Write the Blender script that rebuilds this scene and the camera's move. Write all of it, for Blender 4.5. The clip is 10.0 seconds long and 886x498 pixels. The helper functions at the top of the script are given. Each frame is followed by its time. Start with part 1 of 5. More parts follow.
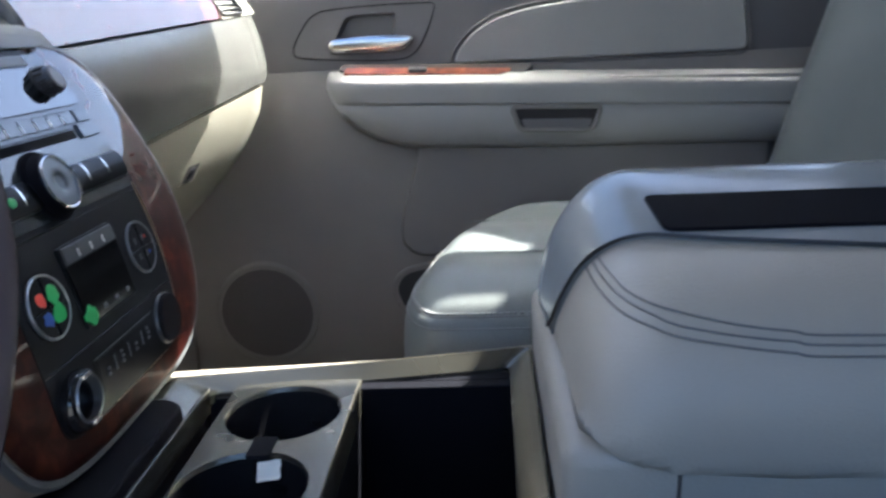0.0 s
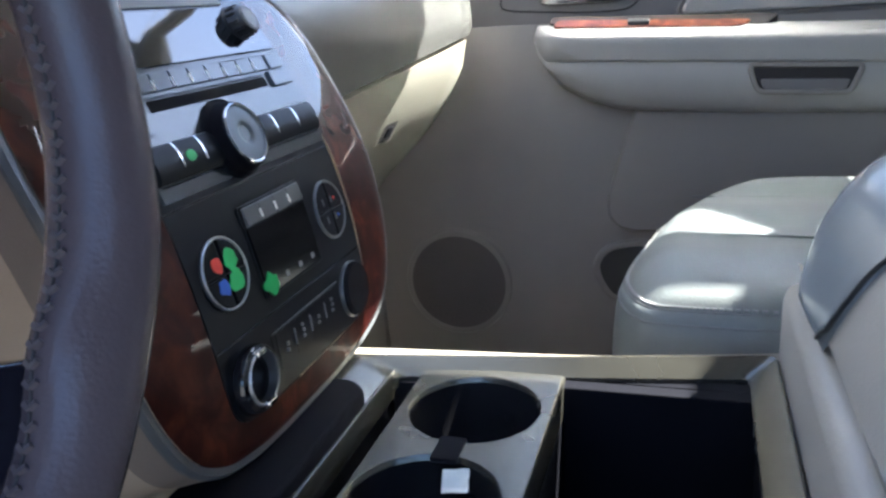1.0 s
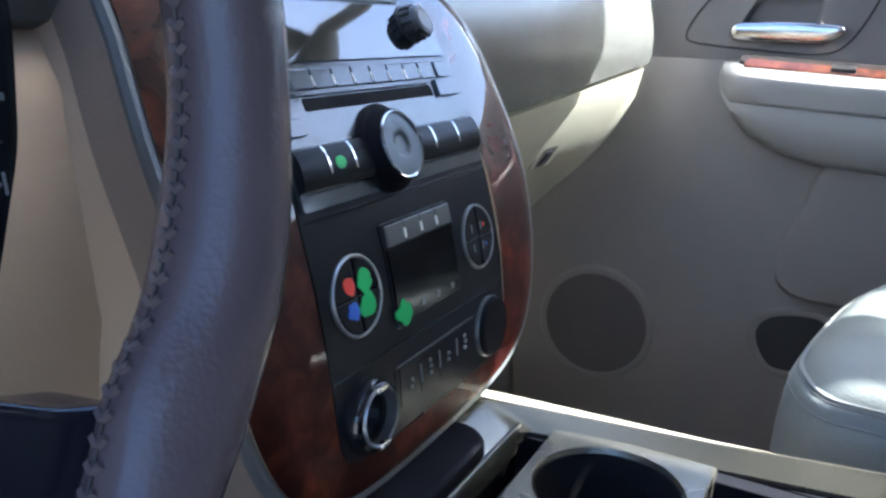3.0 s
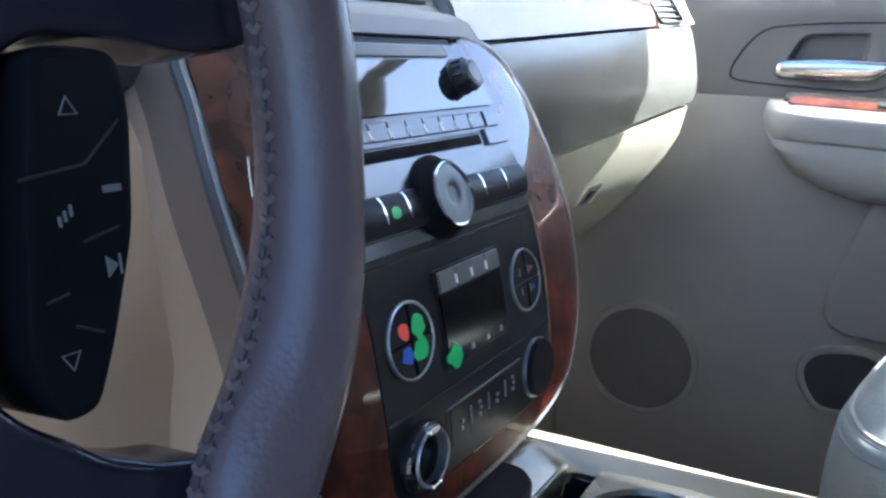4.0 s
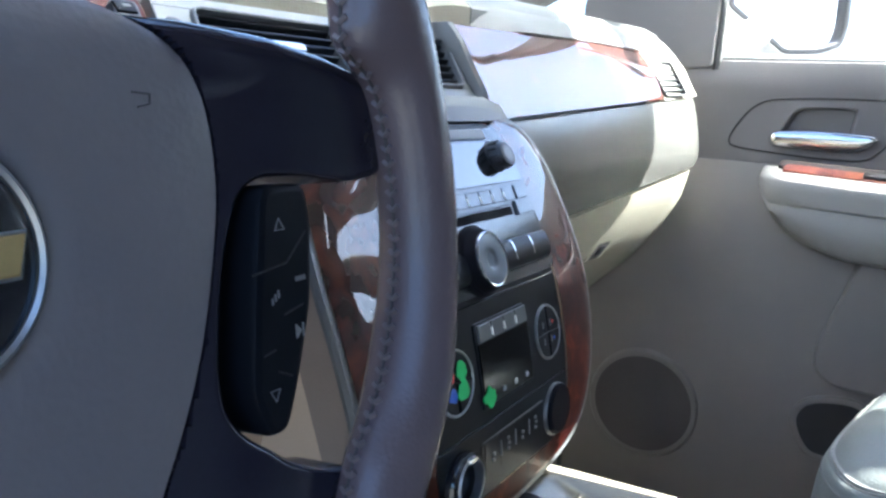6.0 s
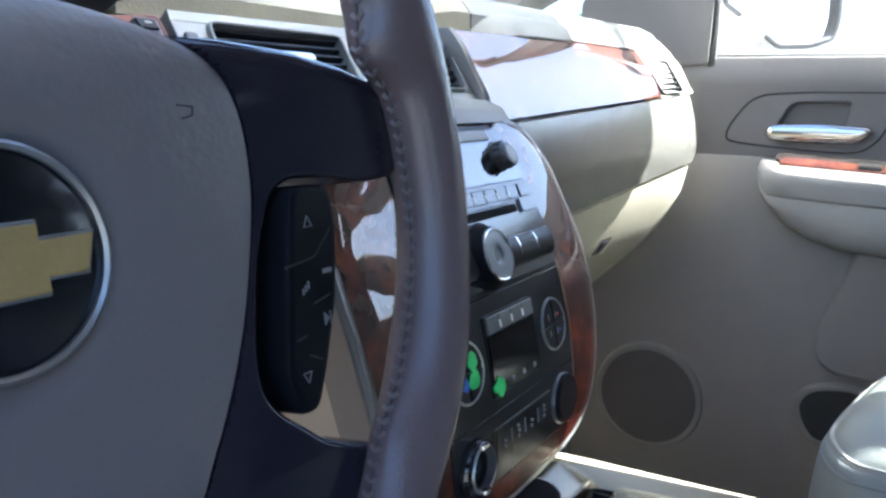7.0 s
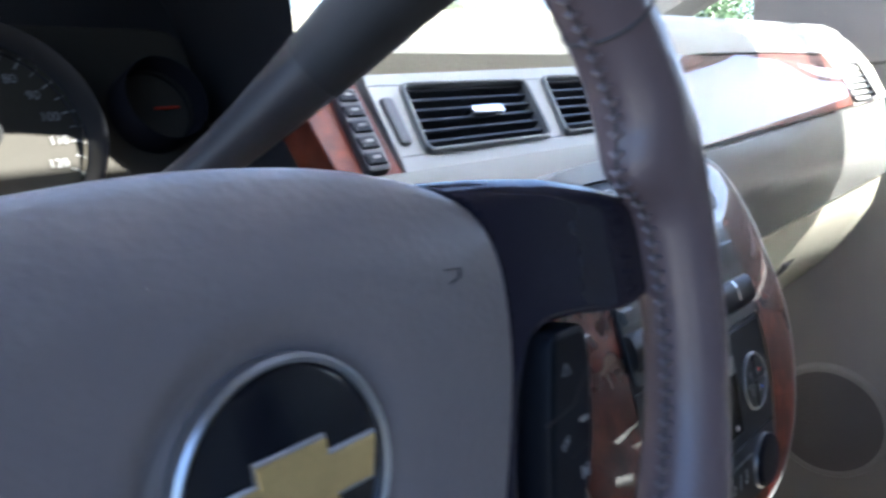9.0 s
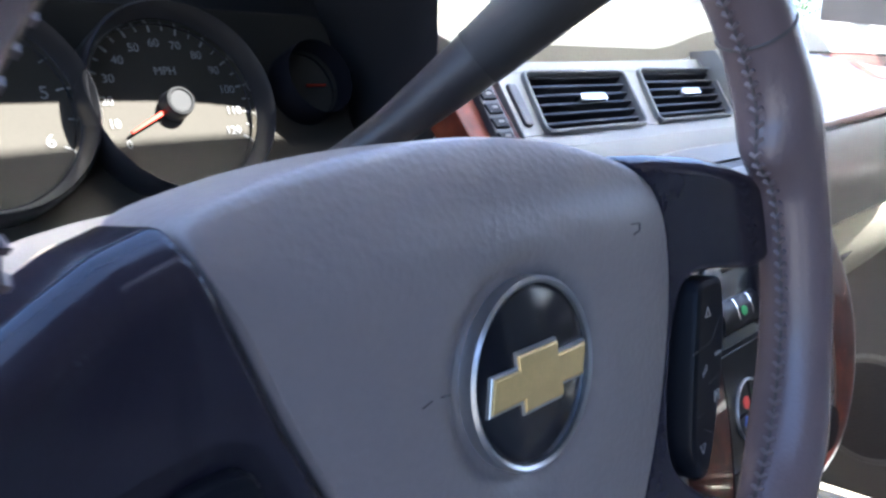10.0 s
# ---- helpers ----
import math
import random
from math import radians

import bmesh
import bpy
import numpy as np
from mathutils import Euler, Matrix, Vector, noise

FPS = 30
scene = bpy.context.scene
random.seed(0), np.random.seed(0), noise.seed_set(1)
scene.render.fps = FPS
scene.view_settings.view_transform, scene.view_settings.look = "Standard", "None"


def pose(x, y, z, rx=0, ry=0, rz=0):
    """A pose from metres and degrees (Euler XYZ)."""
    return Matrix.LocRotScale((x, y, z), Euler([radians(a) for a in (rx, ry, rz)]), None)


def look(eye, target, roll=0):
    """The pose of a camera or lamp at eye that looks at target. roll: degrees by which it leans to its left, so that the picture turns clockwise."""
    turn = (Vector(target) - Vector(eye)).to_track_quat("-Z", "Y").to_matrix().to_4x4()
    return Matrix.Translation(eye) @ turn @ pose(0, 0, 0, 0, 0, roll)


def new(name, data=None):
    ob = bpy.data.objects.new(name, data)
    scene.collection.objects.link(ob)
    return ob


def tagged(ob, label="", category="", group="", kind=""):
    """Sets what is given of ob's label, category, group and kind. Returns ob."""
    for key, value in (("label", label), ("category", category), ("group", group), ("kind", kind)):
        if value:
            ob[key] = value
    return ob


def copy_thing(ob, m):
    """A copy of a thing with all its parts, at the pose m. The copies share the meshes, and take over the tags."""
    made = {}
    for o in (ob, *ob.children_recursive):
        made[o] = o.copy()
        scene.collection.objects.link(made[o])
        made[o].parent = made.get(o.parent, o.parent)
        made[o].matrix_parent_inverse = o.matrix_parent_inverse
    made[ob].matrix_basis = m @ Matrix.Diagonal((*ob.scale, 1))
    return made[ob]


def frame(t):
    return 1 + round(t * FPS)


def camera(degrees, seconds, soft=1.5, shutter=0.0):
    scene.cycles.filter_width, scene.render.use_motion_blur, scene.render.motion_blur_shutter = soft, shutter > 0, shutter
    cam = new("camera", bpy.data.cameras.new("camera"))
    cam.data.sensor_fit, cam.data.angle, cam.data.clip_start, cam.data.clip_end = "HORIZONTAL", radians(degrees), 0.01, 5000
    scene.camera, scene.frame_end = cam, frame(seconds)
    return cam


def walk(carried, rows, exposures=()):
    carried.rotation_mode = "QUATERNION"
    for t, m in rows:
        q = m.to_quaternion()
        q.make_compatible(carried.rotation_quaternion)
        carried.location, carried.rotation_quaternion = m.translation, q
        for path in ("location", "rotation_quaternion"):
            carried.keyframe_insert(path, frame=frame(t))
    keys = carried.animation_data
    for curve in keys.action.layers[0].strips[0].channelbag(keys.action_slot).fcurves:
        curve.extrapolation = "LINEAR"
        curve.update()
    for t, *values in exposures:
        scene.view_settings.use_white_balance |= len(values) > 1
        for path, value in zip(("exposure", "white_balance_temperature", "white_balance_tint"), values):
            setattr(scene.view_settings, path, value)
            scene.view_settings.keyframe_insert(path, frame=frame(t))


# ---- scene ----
cam = camera(58.9, 10.0, soft=2.6, shutter=0.25)
PATH = [
    (0, (0.321, -0.598, 0.732), (0.201, 1.322, 0.183), -3.0),
    (0.5, (0.3, -0.52, 0.698), (-0.098, 1.345, 0.094), -3.5),
    (1, (0.284, -0.493, 0.708), (-0.305, 1.321, 0.108), -3.9),
    (1.5, (0.279, -0.475, 0.714), (-0.437, 1.297, 0.126), 0.8),
    (2, (0.269, -0.45, 0.694), (-0.566, 1.252, 0.059), 0.4),
    (2.5, (0.262, -0.436, 0.702), (-0.574, 1.283, 0.115), -0.3),
    (3, (0.247, -0.437, 0.705), (-0.654, 1.26, 0.149), 1.8),
    (3.2, (0.251, -0.445, 0.713), (-0.703, 1.231, 0.184), 1.0),
    (4.3, (0.246, -0.455, 0.722), (-0.759, 1.205, 0.239), 1.4),
    (4.5, (0.245, -0.458, 0.723), (-0.754, 1.208, 0.245), 1.8),
    (5, (0.248, -0.477, 0.728), (-0.765, 1.185, 0.268), 2.0),
    (5.5, (0.256, -0.511, 0.737), (-0.755, 1.159, 0.3), 3.1),
    (6, (0.267, -0.544, 0.756), (-0.748, 1.133, 0.362), 2.6),
    (7.3, (0.28, -0.573, 0.757), (-0.738, 1.103, 0.363), 0.8),
    (7.5, (0.281, -0.575, 0.755), (-0.707, 1.113, 0.338), 1.2),
    (8, (0.278, -0.578, 0.749), (-0.681, 1.118, 0.295), 1.1),
    (8.5, (0.245, -0.55, 0.807), (-0.836, 1.067, 0.339), 0.1),
    (9, (0.214, -0.566, 0.811), (-1.066, 0.907, 0.374), -1.1),
    (9.1, (0.197, -0.574, 0.813), (-1.105, 0.874, 0.356), -0.7),
    (9.5, (0.196, -0.589, 0.799), (-1.185, 0.777, 0.323), -2.8),
    (10, (0.215, -0.661, 0.815), (-1.116, 0.753, 0.338), 1.0),
]
walk(cam, [(t, look(eye, target, roll)) for t, eye, target, roll in PATH], [(0.0, 3.0, 5100, 9), (1.0, 3.38, 5050, 9), (1.5, 3.46, 5000, 9), (2.5, 3.4, 4880, 8), (3.0, 3.44, 4820, 8), (4.5, 3.58, 4780, 7), (6.0, 3.55, 4900, 6), (8.0, 3.55, 5010, 7), (9.0, 3.68, 4980, 10), (9.5, 3.72, 4990, 12), (10.0, 3.98, 5010, 13)])

# ---- light ----
SUN = Vector((1.65, 1.0, 2.0)).normalized()
world = bpy.data.worlds.new("sky")
scene.world = world
world.use_nodes = True
wn = world.node_tree.nodes
sky = wn.new("ShaderNodeTexSky")
sky.sky_type = "NISHITA"
sky.sun_disc = False
sky.dust_density = 3.0
sky.sun_elevation = math.asin(SUN.z)
sky.sun_rotation = math.atan2(SUN.x, SUN.y)
wn["Background"].inputs["Strength"].default_value = 0.056
world.node_tree.links.new(sky.outputs[0], wn["Background"].inputs["Color"])
sun_data = bpy.data.lights.new("sun", "SUN")
sun_data.energy, sun_data.angle, sun_data.color = 5.4, radians(0.6), (1.0, 0.85, 0.61)
sun = new("sun", sun_data)
sun.matrix_world = look((6, 6, 8), Vector((6, 6, 8)) - SUN)


# ---- materials ----
def mat(name, color, rough=0.5, metal=0.0, grain=0.0, size=0.002, vary=0.12, coat=0.0, spec=0.5, blotch=0.08):
    """A painted, moulded or hide surface: base colour with variation at two scales and fine relief."""
    m = bpy.data.materials.new(name)
    m.use_nodes = True
    nt = m.node_tree
    b = nt.nodes["Principled BSDF"]
    b.inputs["Roughness"].default_value = rough
    b.inputs["Metallic"].default_value = metal
    b.inputs["Coat Weight"].default_value = coat
    b.inputs["Coat Roughness"].default_value = 0.025
    b.inputs["Coat IOR"].default_value = 1.58
    b.inputs["Specular IOR Level"].default_value = spec
    tc = nt.nodes.new("ShaderNodeTexCoord")
    n1 = nt.nodes.new("ShaderNodeTexNoise")
    n1.inputs["Scale"].default_value = 1 / blotch
    n1.inputs["Detail"].default_value = 4
    n2 = nt.nodes.new("ShaderNodeTexNoise")
    n2.inputs["Scale"].default_value = 1 / size
    n2.inputs["Detail"].default_value = 2
    mix = nt.nodes.new("ShaderNodeMath")
    mix.operation = "MULTIPLY_ADD"
    mix.inputs[1].default_value = 0.6
    half = nt.nodes.new("ShaderNodeMath")
    half.operation = "MULTIPLY"
    half.inputs[1].default_value = 0.4
    for n in (n1, n2):
        nt.links.new(tc.outputs["Object"], n.inputs["Vector"])
    nt.links.new(n2.outputs["Fac"], half.inputs[0])
    nt.links.new(n1.outputs["Fac"], mix.inputs[0])
    nt.links.new(half.outputs[0], mix.inputs[2])
    ramp = nt.nodes.new("ShaderNodeValToRGB")
    lo, hi = ramp.color_ramp.elements
    lo.position, hi.position = 0.15, 0.85
    lo.color = (*[c * (1 - vary) for c in color], 1)
    hi.color = (*[min(1, c * (1 + vary)) for c in color], 1)
    nt.links.new(mix.outputs[0], ramp.inputs[0])
    nt.links.new(ramp.outputs[0], b.inputs["Base Color"])
    rr = nt.nodes.new("ShaderNodeMapRange")
    rr.inputs["To Min"].default_value, rr.inputs["To Max"].default_value = rough * 0.93, min(1, rough * 1.07)
    nt.links.new(n1.outputs["Fac"], rr.inputs["Value"])
    nt.links.new(rr.outputs[0], b.inputs["Roughness"])
    if grain:
        v = nt.nodes.new("ShaderNodeTexVoronoi")
        v.inputs["Scale"].default_value = 0.7 / size
        nt.links.new(tc.outputs["Object"], v.inputs["Vector"])
        add = nt.nodes.new("ShaderNodeMath")
        nt.links.new(v.outputs["Distance"], add.inputs[0])
        nt.links.new(n2.outputs["Fac"], add.inputs[1])
        bump = nt.nodes.new("ShaderNodeBump")
        bump.inputs["Strength"].default_value = grain
        bump.inputs["Distance"].default_value = size * 0.4
        nt.links.new(add.outputs[0], bump.inputs["Height"])
        nt.links.new(bump.outputs[0], b.inputs["Normal"])
    return m


def wood_mat(name, dark, mid, light, lacquer=1.0, ior=1.58):
    """Burl wood under clear lacquer."""
    m = mat(name, mid, 0.5, coat=lacquer, spec=0.1)
    nt = m.node_tree
    b = nt.nodes["Principled BSDF"]
    b.inputs["Coat IOR"].default_value = ior
    tc = nt.nodes.new("ShaderNodeTexCoord")
    n1 = nt.nodes.new("ShaderNodeTexNoise")
    n1.inputs["Scale"].default_value, n1.inputs["Detail"].default_value = 45, 7
    n1.inputs["Distortion"].default_value = 0.8
    n2 = nt.nodes.new("ShaderNodeTexNoise")
    n2.inputs["Scale"].default_value, n2.inputs["Detail"].default_value = 14, 3
    n2.inputs["Distortion"].default_value = 1.2
    add = nt.nodes.new("ShaderNodeMath")
    add.operation = "MULTIPLY_ADD"
    add.inputs[1].default_value = 0.55
    half = nt.nodes.new("ShaderNodeMath")
    half.operation = "MULTIPLY"
    half.inputs[1].default_value = 0.45
    ramp = nt.nodes.new("ShaderNodeValToRGB")
    e = ramp.color_ramp.elements
    e[0].position, e[0].color = 0.30, (*dark, 1)
    e[1].position, e[1].color = 0.72, (*light, 1)
    k = e.new(0.5)
    k.color = (*mid, 1)
    for n in (n1, n2):
        nt.links.new(tc.outputs["Object"], n.inputs["Vector"])
    nt.links.new(n1.outputs["Fac"], add.inputs[0])
    nt.links.new(n2.outputs["Fac"], half.inputs[0])
    nt.links.new(half.outputs[0], add.inputs[2])
    nt.links.new(add.outputs[0], ramp.inputs[0])
    nt.links.new(ramp.outputs[0], b.inputs["Base Color"])
    return m


def glass_mat(name, tint=(1, 1, 1), rough=0.0):
    m = bpy.data.materials.new(name)
    m.use_nodes = True
    b = m.node_tree.nodes["Principled BSDF"]
    b.inputs["Base Color"].default_value = (*tint, 1)
    b.inputs["Roughness"].default_value = rough
    b.inputs["Transmission Weight"].default_value = 1
    b.inputs["IOR"].default_value = 1.45
    return m


LEATHER = mat("grey_leather", (0.36, 0.332, 0.288), 0.40, grain=0.25, size=0.0016, vary=0.06)
SEAT = mat("seat_leather", (0.126, 0.136, 0.132), 0.45, grain=0.3, size=0.002, vary=0.07)
KNEE = mat("knee_tan_plastic", (0.56, 0.43, 0.30), 0.5, grain=0.2, size=0.0012, vary=0.05)
BEIGE = mat("beige_plastic", (0.42, 0.38, 0.31), 0.5, grain=0.2, size=0.0012, vary=0.05)
DOOR_LOW = mat("door_lower_plastic", (0.172, 0.156, 0.142), 0.55, grain=0.2, size=0.0014, vary=0.06)
DOOR_UP = mat("door_upper_plastic", (0.112, 0.103, 0.103), 0.5, grain=0.25, size=0.0014, vary=0.06)
CLOTH = mat("door_insert_leather", (0.262, 0.248, 0.236), 0.55, grain=0.3, size=0.002, vary=0.06)
DASH = mat("dash_soft_plastic", (0.115, 0.118, 0.116), 0.52, grain=0.25, size=0.0016, vary=0.06, spec=0.22)
DASH_DOOR = mat("glovebox_door_plastic", (0.072, 0.071, 0.065), 0.26, grain=0.2, size=0.0016, vary=0.06, spec=1.0)
DASH_TOP = mat("dash_top_plastic", (0.17, 0.16, 0.128), 0.65, grain=0.3, size=0.002, vary=0.06, spec=0.2)
DASH_BEIGE = mat("dash_beige_plastic", (0.170, 0.160, 0.128), 0.5, grain=0.25, size=0.0016, vary=0.06)
STACK_GREY = mat("stack_surround_plastic", (0.085, 0.088, 0.092), 0.4, grain=0.1, size=0.001)
SCUFF = mat("scuff_mark", (0.085, 0.080, 0.082), 0.6, spec=0.1)
# near-black tone that stands in for shade in grooves and recesses
DOOR_SHADE = mat("door_shade_tone", (0.035, 0.032, 0.033), 0.7, grain=0.2, size=0.0014, spec=0.08)
RADIO = mat("radio_face_plastic", (0.026, 0.031, 0.036), 0.16, grain=0.04, size=0.0008, spec=0.9)
MATTE = mat("matt_black_liner", (0.008, 0.008, 0.011), 0.75, grain=0.2, size=0.001, spec=0.04)
BLACK = mat("black_plastic", (0.018, 0.018, 0.02), 0.35, grain=0.12, size=0.0008)
GLOSS = mat("black_gloss", (0.012, 0.012, 0.014), 0.06, vary=0.1, spec=0.8)
SATIN = mat("black_satin", (0.006, 0.007, 0.010), 0.34, grain=0.06, size=0.0008, spec=0.12)
RUBBER = mat("black_rubber", (0.02, 0.02, 0.021), 0.7, grain=0.15, size=0.001)
SCREEN = mat("dark_screen", (0.004, 0.004, 0.005), 0.12, vary=0.1, spec=0.18)
DISPLAY = mat("display_glass", (0.006, 0.007, 0.009), 0.05, vary=0.1, spec=0.9, coat=0.6)
HUB = mat("gauge_hub", (0.016, 0.016, 0.016), 0.6, spec=0.1)
SPOKE = mat("dark_gloss_spoke", (0.016, 0.015, 0.024), 0.15, vary=0.15, spec=0.45, blotch=0.02)
AIRBAG = mat("airbag_cover", (0.160, 0.147, 0.151), 0.36, grain=0.16, size=0.0024, vary=0.06)
RIM = mat("rim_leather", (0.120, 0.093, 0.098), 0.24, grain=0.2, size=0.0014, vary=0.06, blotch=0.03)
THREAD = mat("rim_thread", (0.128, 0.104, 0.108), 0.45)
COLUMN = mat("column_cover_plastic", (0.26, 0.24, 0.225), 0.5, grain=0.2, size=0.0014, vary=0.05)
LEVER = mat("lever_black", (0.025, 0.023, 0.025), 0.4, grain=0.15, size=0.0012)
RIM_DARK = mat("rim_seam", (0.05, 0.043, 0.043), 0.6)
CHROME = mat("chrome", (0.70, 0.69, 0.67), 0.14, metal=1.0, vary=0.05)
SILVER = mat("silver_paint", (0.140, 0.133, 0.110), 0.27, metal=0.8, vary=0.08, size=0.0006)
SILVER_TRIM = mat("silver_vent_paint", (0.16, 0.16, 0.155), 0.38, metal=0.5, vary=0.05, size=0.0006)
GOLD = mat("gold_emblem", (0.62, 0.47, 0.20), 0.32, metal=0.6, vary=0.15, blotch=0.01)
DIAL_RING = mat("satin_silver_ring", (0.45, 0.46, 0.47), 0.3, metal=0.9, vary=0.1)
RING_DIM = mat("dull_silver_ring", (0.20, 0.205, 0.21), 0.35, metal=0.8, vary=0.1)
BUTTON = mat("grey_button", (0.075, 0.078, 0.080), 0.35, vary=0.08)
EMBLEM_BLACK = mat("emblem_black", (0.008, 0.009, 0.013), 0.16, spec=0.45)
NUMERAL = mat("pale_numerals", (0.17, 0.17, 0.165), 0.6, spec=0.1)
WHITE = mat("white_print", (0.75, 0.75, 0.72), 0.5)
DIM = mat("grey_print", (0.16, 0.16, 0.165), 0.5)
RED = mat("red_print", (0.60, 0.04, 0.025), 0.5)
GREEN = mat("green_print", (0.03, 0.36, 0.08), 0.5)
BLUE = mat("blue_print", (0.02, 0.08, 0.42), 0.5)
ORANGE = mat("needle_red", (0.34, 0.026, 0.010), 0.5, spec=0.1)
FACE = mat("gauge_face", (0.034, 0.031, 0.025), 0.6, spec=0.04)
GRILLE = mat("speaker_cloth", (0.078, 0.070, 0.065), 0.8, grain=0.6, size=0.003)
PAPER = mat("white_paper", (0.75, 0.74, 0.68), 0.7)
CARPET = mat("carpet", (0.13, 0.12, 0.105), 0.95, grain=0.8, size=0.004, vary=0.3)
LINER = mat("headliner", (0.24, 0.23, 0.21), 0.9, grain=0.3, size=0.003)
BODY = mat("dark_car_paint", (0.05, 0.05, 0.055), 0.25, coat=1.0)
PALE = mat("pale_car_paint", (0.4, 0.4, 0.39), 0.25, coat=1.0)
ASPHALT = mat("asphalt", (0.11, 0.107, 0.104), 0.9, grain=0.6, size=0.02, vary=0.25, blotch=0.8)
WOOD = wood_mat("burl_wood_graded", (0.007, 0.0016, 0.0014), (0.027, 0.0052, 0.0034), (0.10, 0.0225, 0.0095), 1.0, 1.6)
# coat weight ramps down with height, grading reflections out of the lower wood
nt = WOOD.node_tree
split, coat_ramp = nt.nodes.new("ShaderNodeSeparateXYZ"), nt.nodes.new("ShaderNodeMapRange")
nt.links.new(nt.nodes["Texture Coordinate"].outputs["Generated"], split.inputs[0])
nt.links.new(split.outputs["Z"], coat_ramp.inputs["Value"])
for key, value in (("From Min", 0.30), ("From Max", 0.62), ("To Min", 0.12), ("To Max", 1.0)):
    coat_ramp.inputs[key].default_value = value
nt.links.new(coat_ramp.outputs[0], nt.nodes["Principled BSDF"].inputs["Coat Weight"])
WOOD_STRIP = wood_mat("burl_wood_strip", (0.016, 0.004, 0.0026), (0.045, 0.0095, 0.005), (0.095, 0.021, 0.0085), 1.0, 1.95)
WOOD_DULL = wood_mat("burl_wood_dull", (0.022, 0.005, 0.003), (0.060, 0.012, 0.0055), (0.12, 0.026, 0.0095), 0.2)
WOOD_RED = wood_mat("burl_wood_door", (0.04, 0.009, 0.004), (0.13, 0.030, 0.012), (0.25, 0.07, 0.025))
GLASS = glass_mat("clear_glass")
MIRROR = mat("mirror_glass", (0.85, 0.86, 0.87), 0.02, metal=1.0, vary=0.02)


# ---- building helpers ----
def thing(name, at, label, category, group="", kind=""):
    ob = new(name)
    ob.location = at
    ob.empty_display_size = 0.05
    return tagged(ob, label, category, group, kind)


def part(name, bm, material, parent=None, label="", smooth=True, angle=35):
    """One mesh object, drawn in world metres, under a thing or a part."""
    bmesh.ops.remove_doubles(bm, verts=bm.verts, dist=1e-5)
    bmesh.ops.recalc_face_normals(bm, faces=bm.faces)
    me = bpy.data.meshes.new(name)
    bm.to_mesh(me)
    bm.free()
    me.materials.append(material)
    if smooth:
        me.shade_smooth()
        me.set_sharp_from_angle(angle=radians(angle))
    ob = new(name, me)
    if parent:
        base = Vector((0, 0, 0))
        p = parent
        while p:
            base += p.location
            p = p.parent
        ob.parent = parent
        ob.location = -base
    return tagged(ob, label)


def Frame(o, u, v, n=None):
    """A local plane: maps (along u, along v, out of it) to the world."""
    o, u, v = Vector(o), Vector(u).normalized(), Vector(v).normalized()
    n = Vector(n) if n else u.cross(v).normalized()

    def place(a, b, c=0.0):
        return o + u * a + v * b + n * c
    return place


def loft(bm, rings, closed=True, cap=(False, False)):
    vs = [[bm.verts.new(p) for p in r] for r in rings]
    n = len(rings[0])
    for a, b in zip(vs, vs[1:]):
        for i in range(n if closed else n - 1):
            j = (i + 1) % n
            bm.faces.new((a[i], a[j], b[j], b[i]))
    if cap[0]:
        bm.faces.new(vs[0])
    if cap[1]:
        bm.faces.new(list(reversed(vs[-1])))
    return vs


def rounded(points, r=0.01, steps=4):
    """A closed outline with its corners rounded."""
    out = []
    n = len(points)
    for i in range(n):
        p, a, b = Vector(points[i]), Vector(points[i - 1]), Vector(points[(i + 1) % n])
        k = min(r, (a - p).length * 0.45, (b - p).length * 0.45)
        s, e = p + (a - p).normalized() * k, p + (b - p).normalized() * k
        for j in range(steps + 1):
            t = j / steps
            out.append(tuple(s * (1 - t) ** 2 + p * 2 * t * (1 - t) + e * t * t))
    return out


def smooth_loop(points, steps=4):
    """A closed curve through the points (Catmull-Rom)."""
    out = []
    n = len(points)
    P = [Vector(p) for p in points]
    for i in range(n):
        p0, p1, p2, p3 = P[i - 1], P[i], P[(i + 1) % n], P[(i + 2) % n]
        for j in range(steps):
            t = j / steps
            out.append(tuple(0.5 * (2 * p1 + (p2 - p0) * t + (2 * p0 - 5 * p1 + 4 * p2 - p3) * t * t + (3 * p1 - p0 - 3 * p2 + p3) * t ** 3)))
    return out


def smooth_line(points, steps=6):
    P = [Vector(p) for p in points]
    P = [P[0] * 2 - P[1]] + P + [P[-1] * 2 - P[-2]]
    out = []
    for i in range(1, len(P) - 2):
        p0, p1, p2, p3 = P[i - 1:i + 3]
        for j in range(steps):
            t = j / steps
            out.append(0.5 * (2 * p1 + (p2 - p0) * t + (2 * p0 - 5 * p1 + 4 * p2 - p3) * t * t + (3 * p1 - p0 - 3 * p2 + p3) * t ** 3))
    out.append(P[-2])
    return out


def inset(points, d):
    """An outline moved inwards by d (points run anticlockwise)."""
    out = []
    n = len(points)
    for i in range(n):
        a, p, b = Vector(points[i - 1]), Vector(points[i]), Vector(points[(i + 1) % n])
        t = (b - a)
        t = t.normalized() if t.length > 1e-9 else Vector((1, 0))
        out.append((p.x - t.y * d, p.y + t.x * d))
    return out


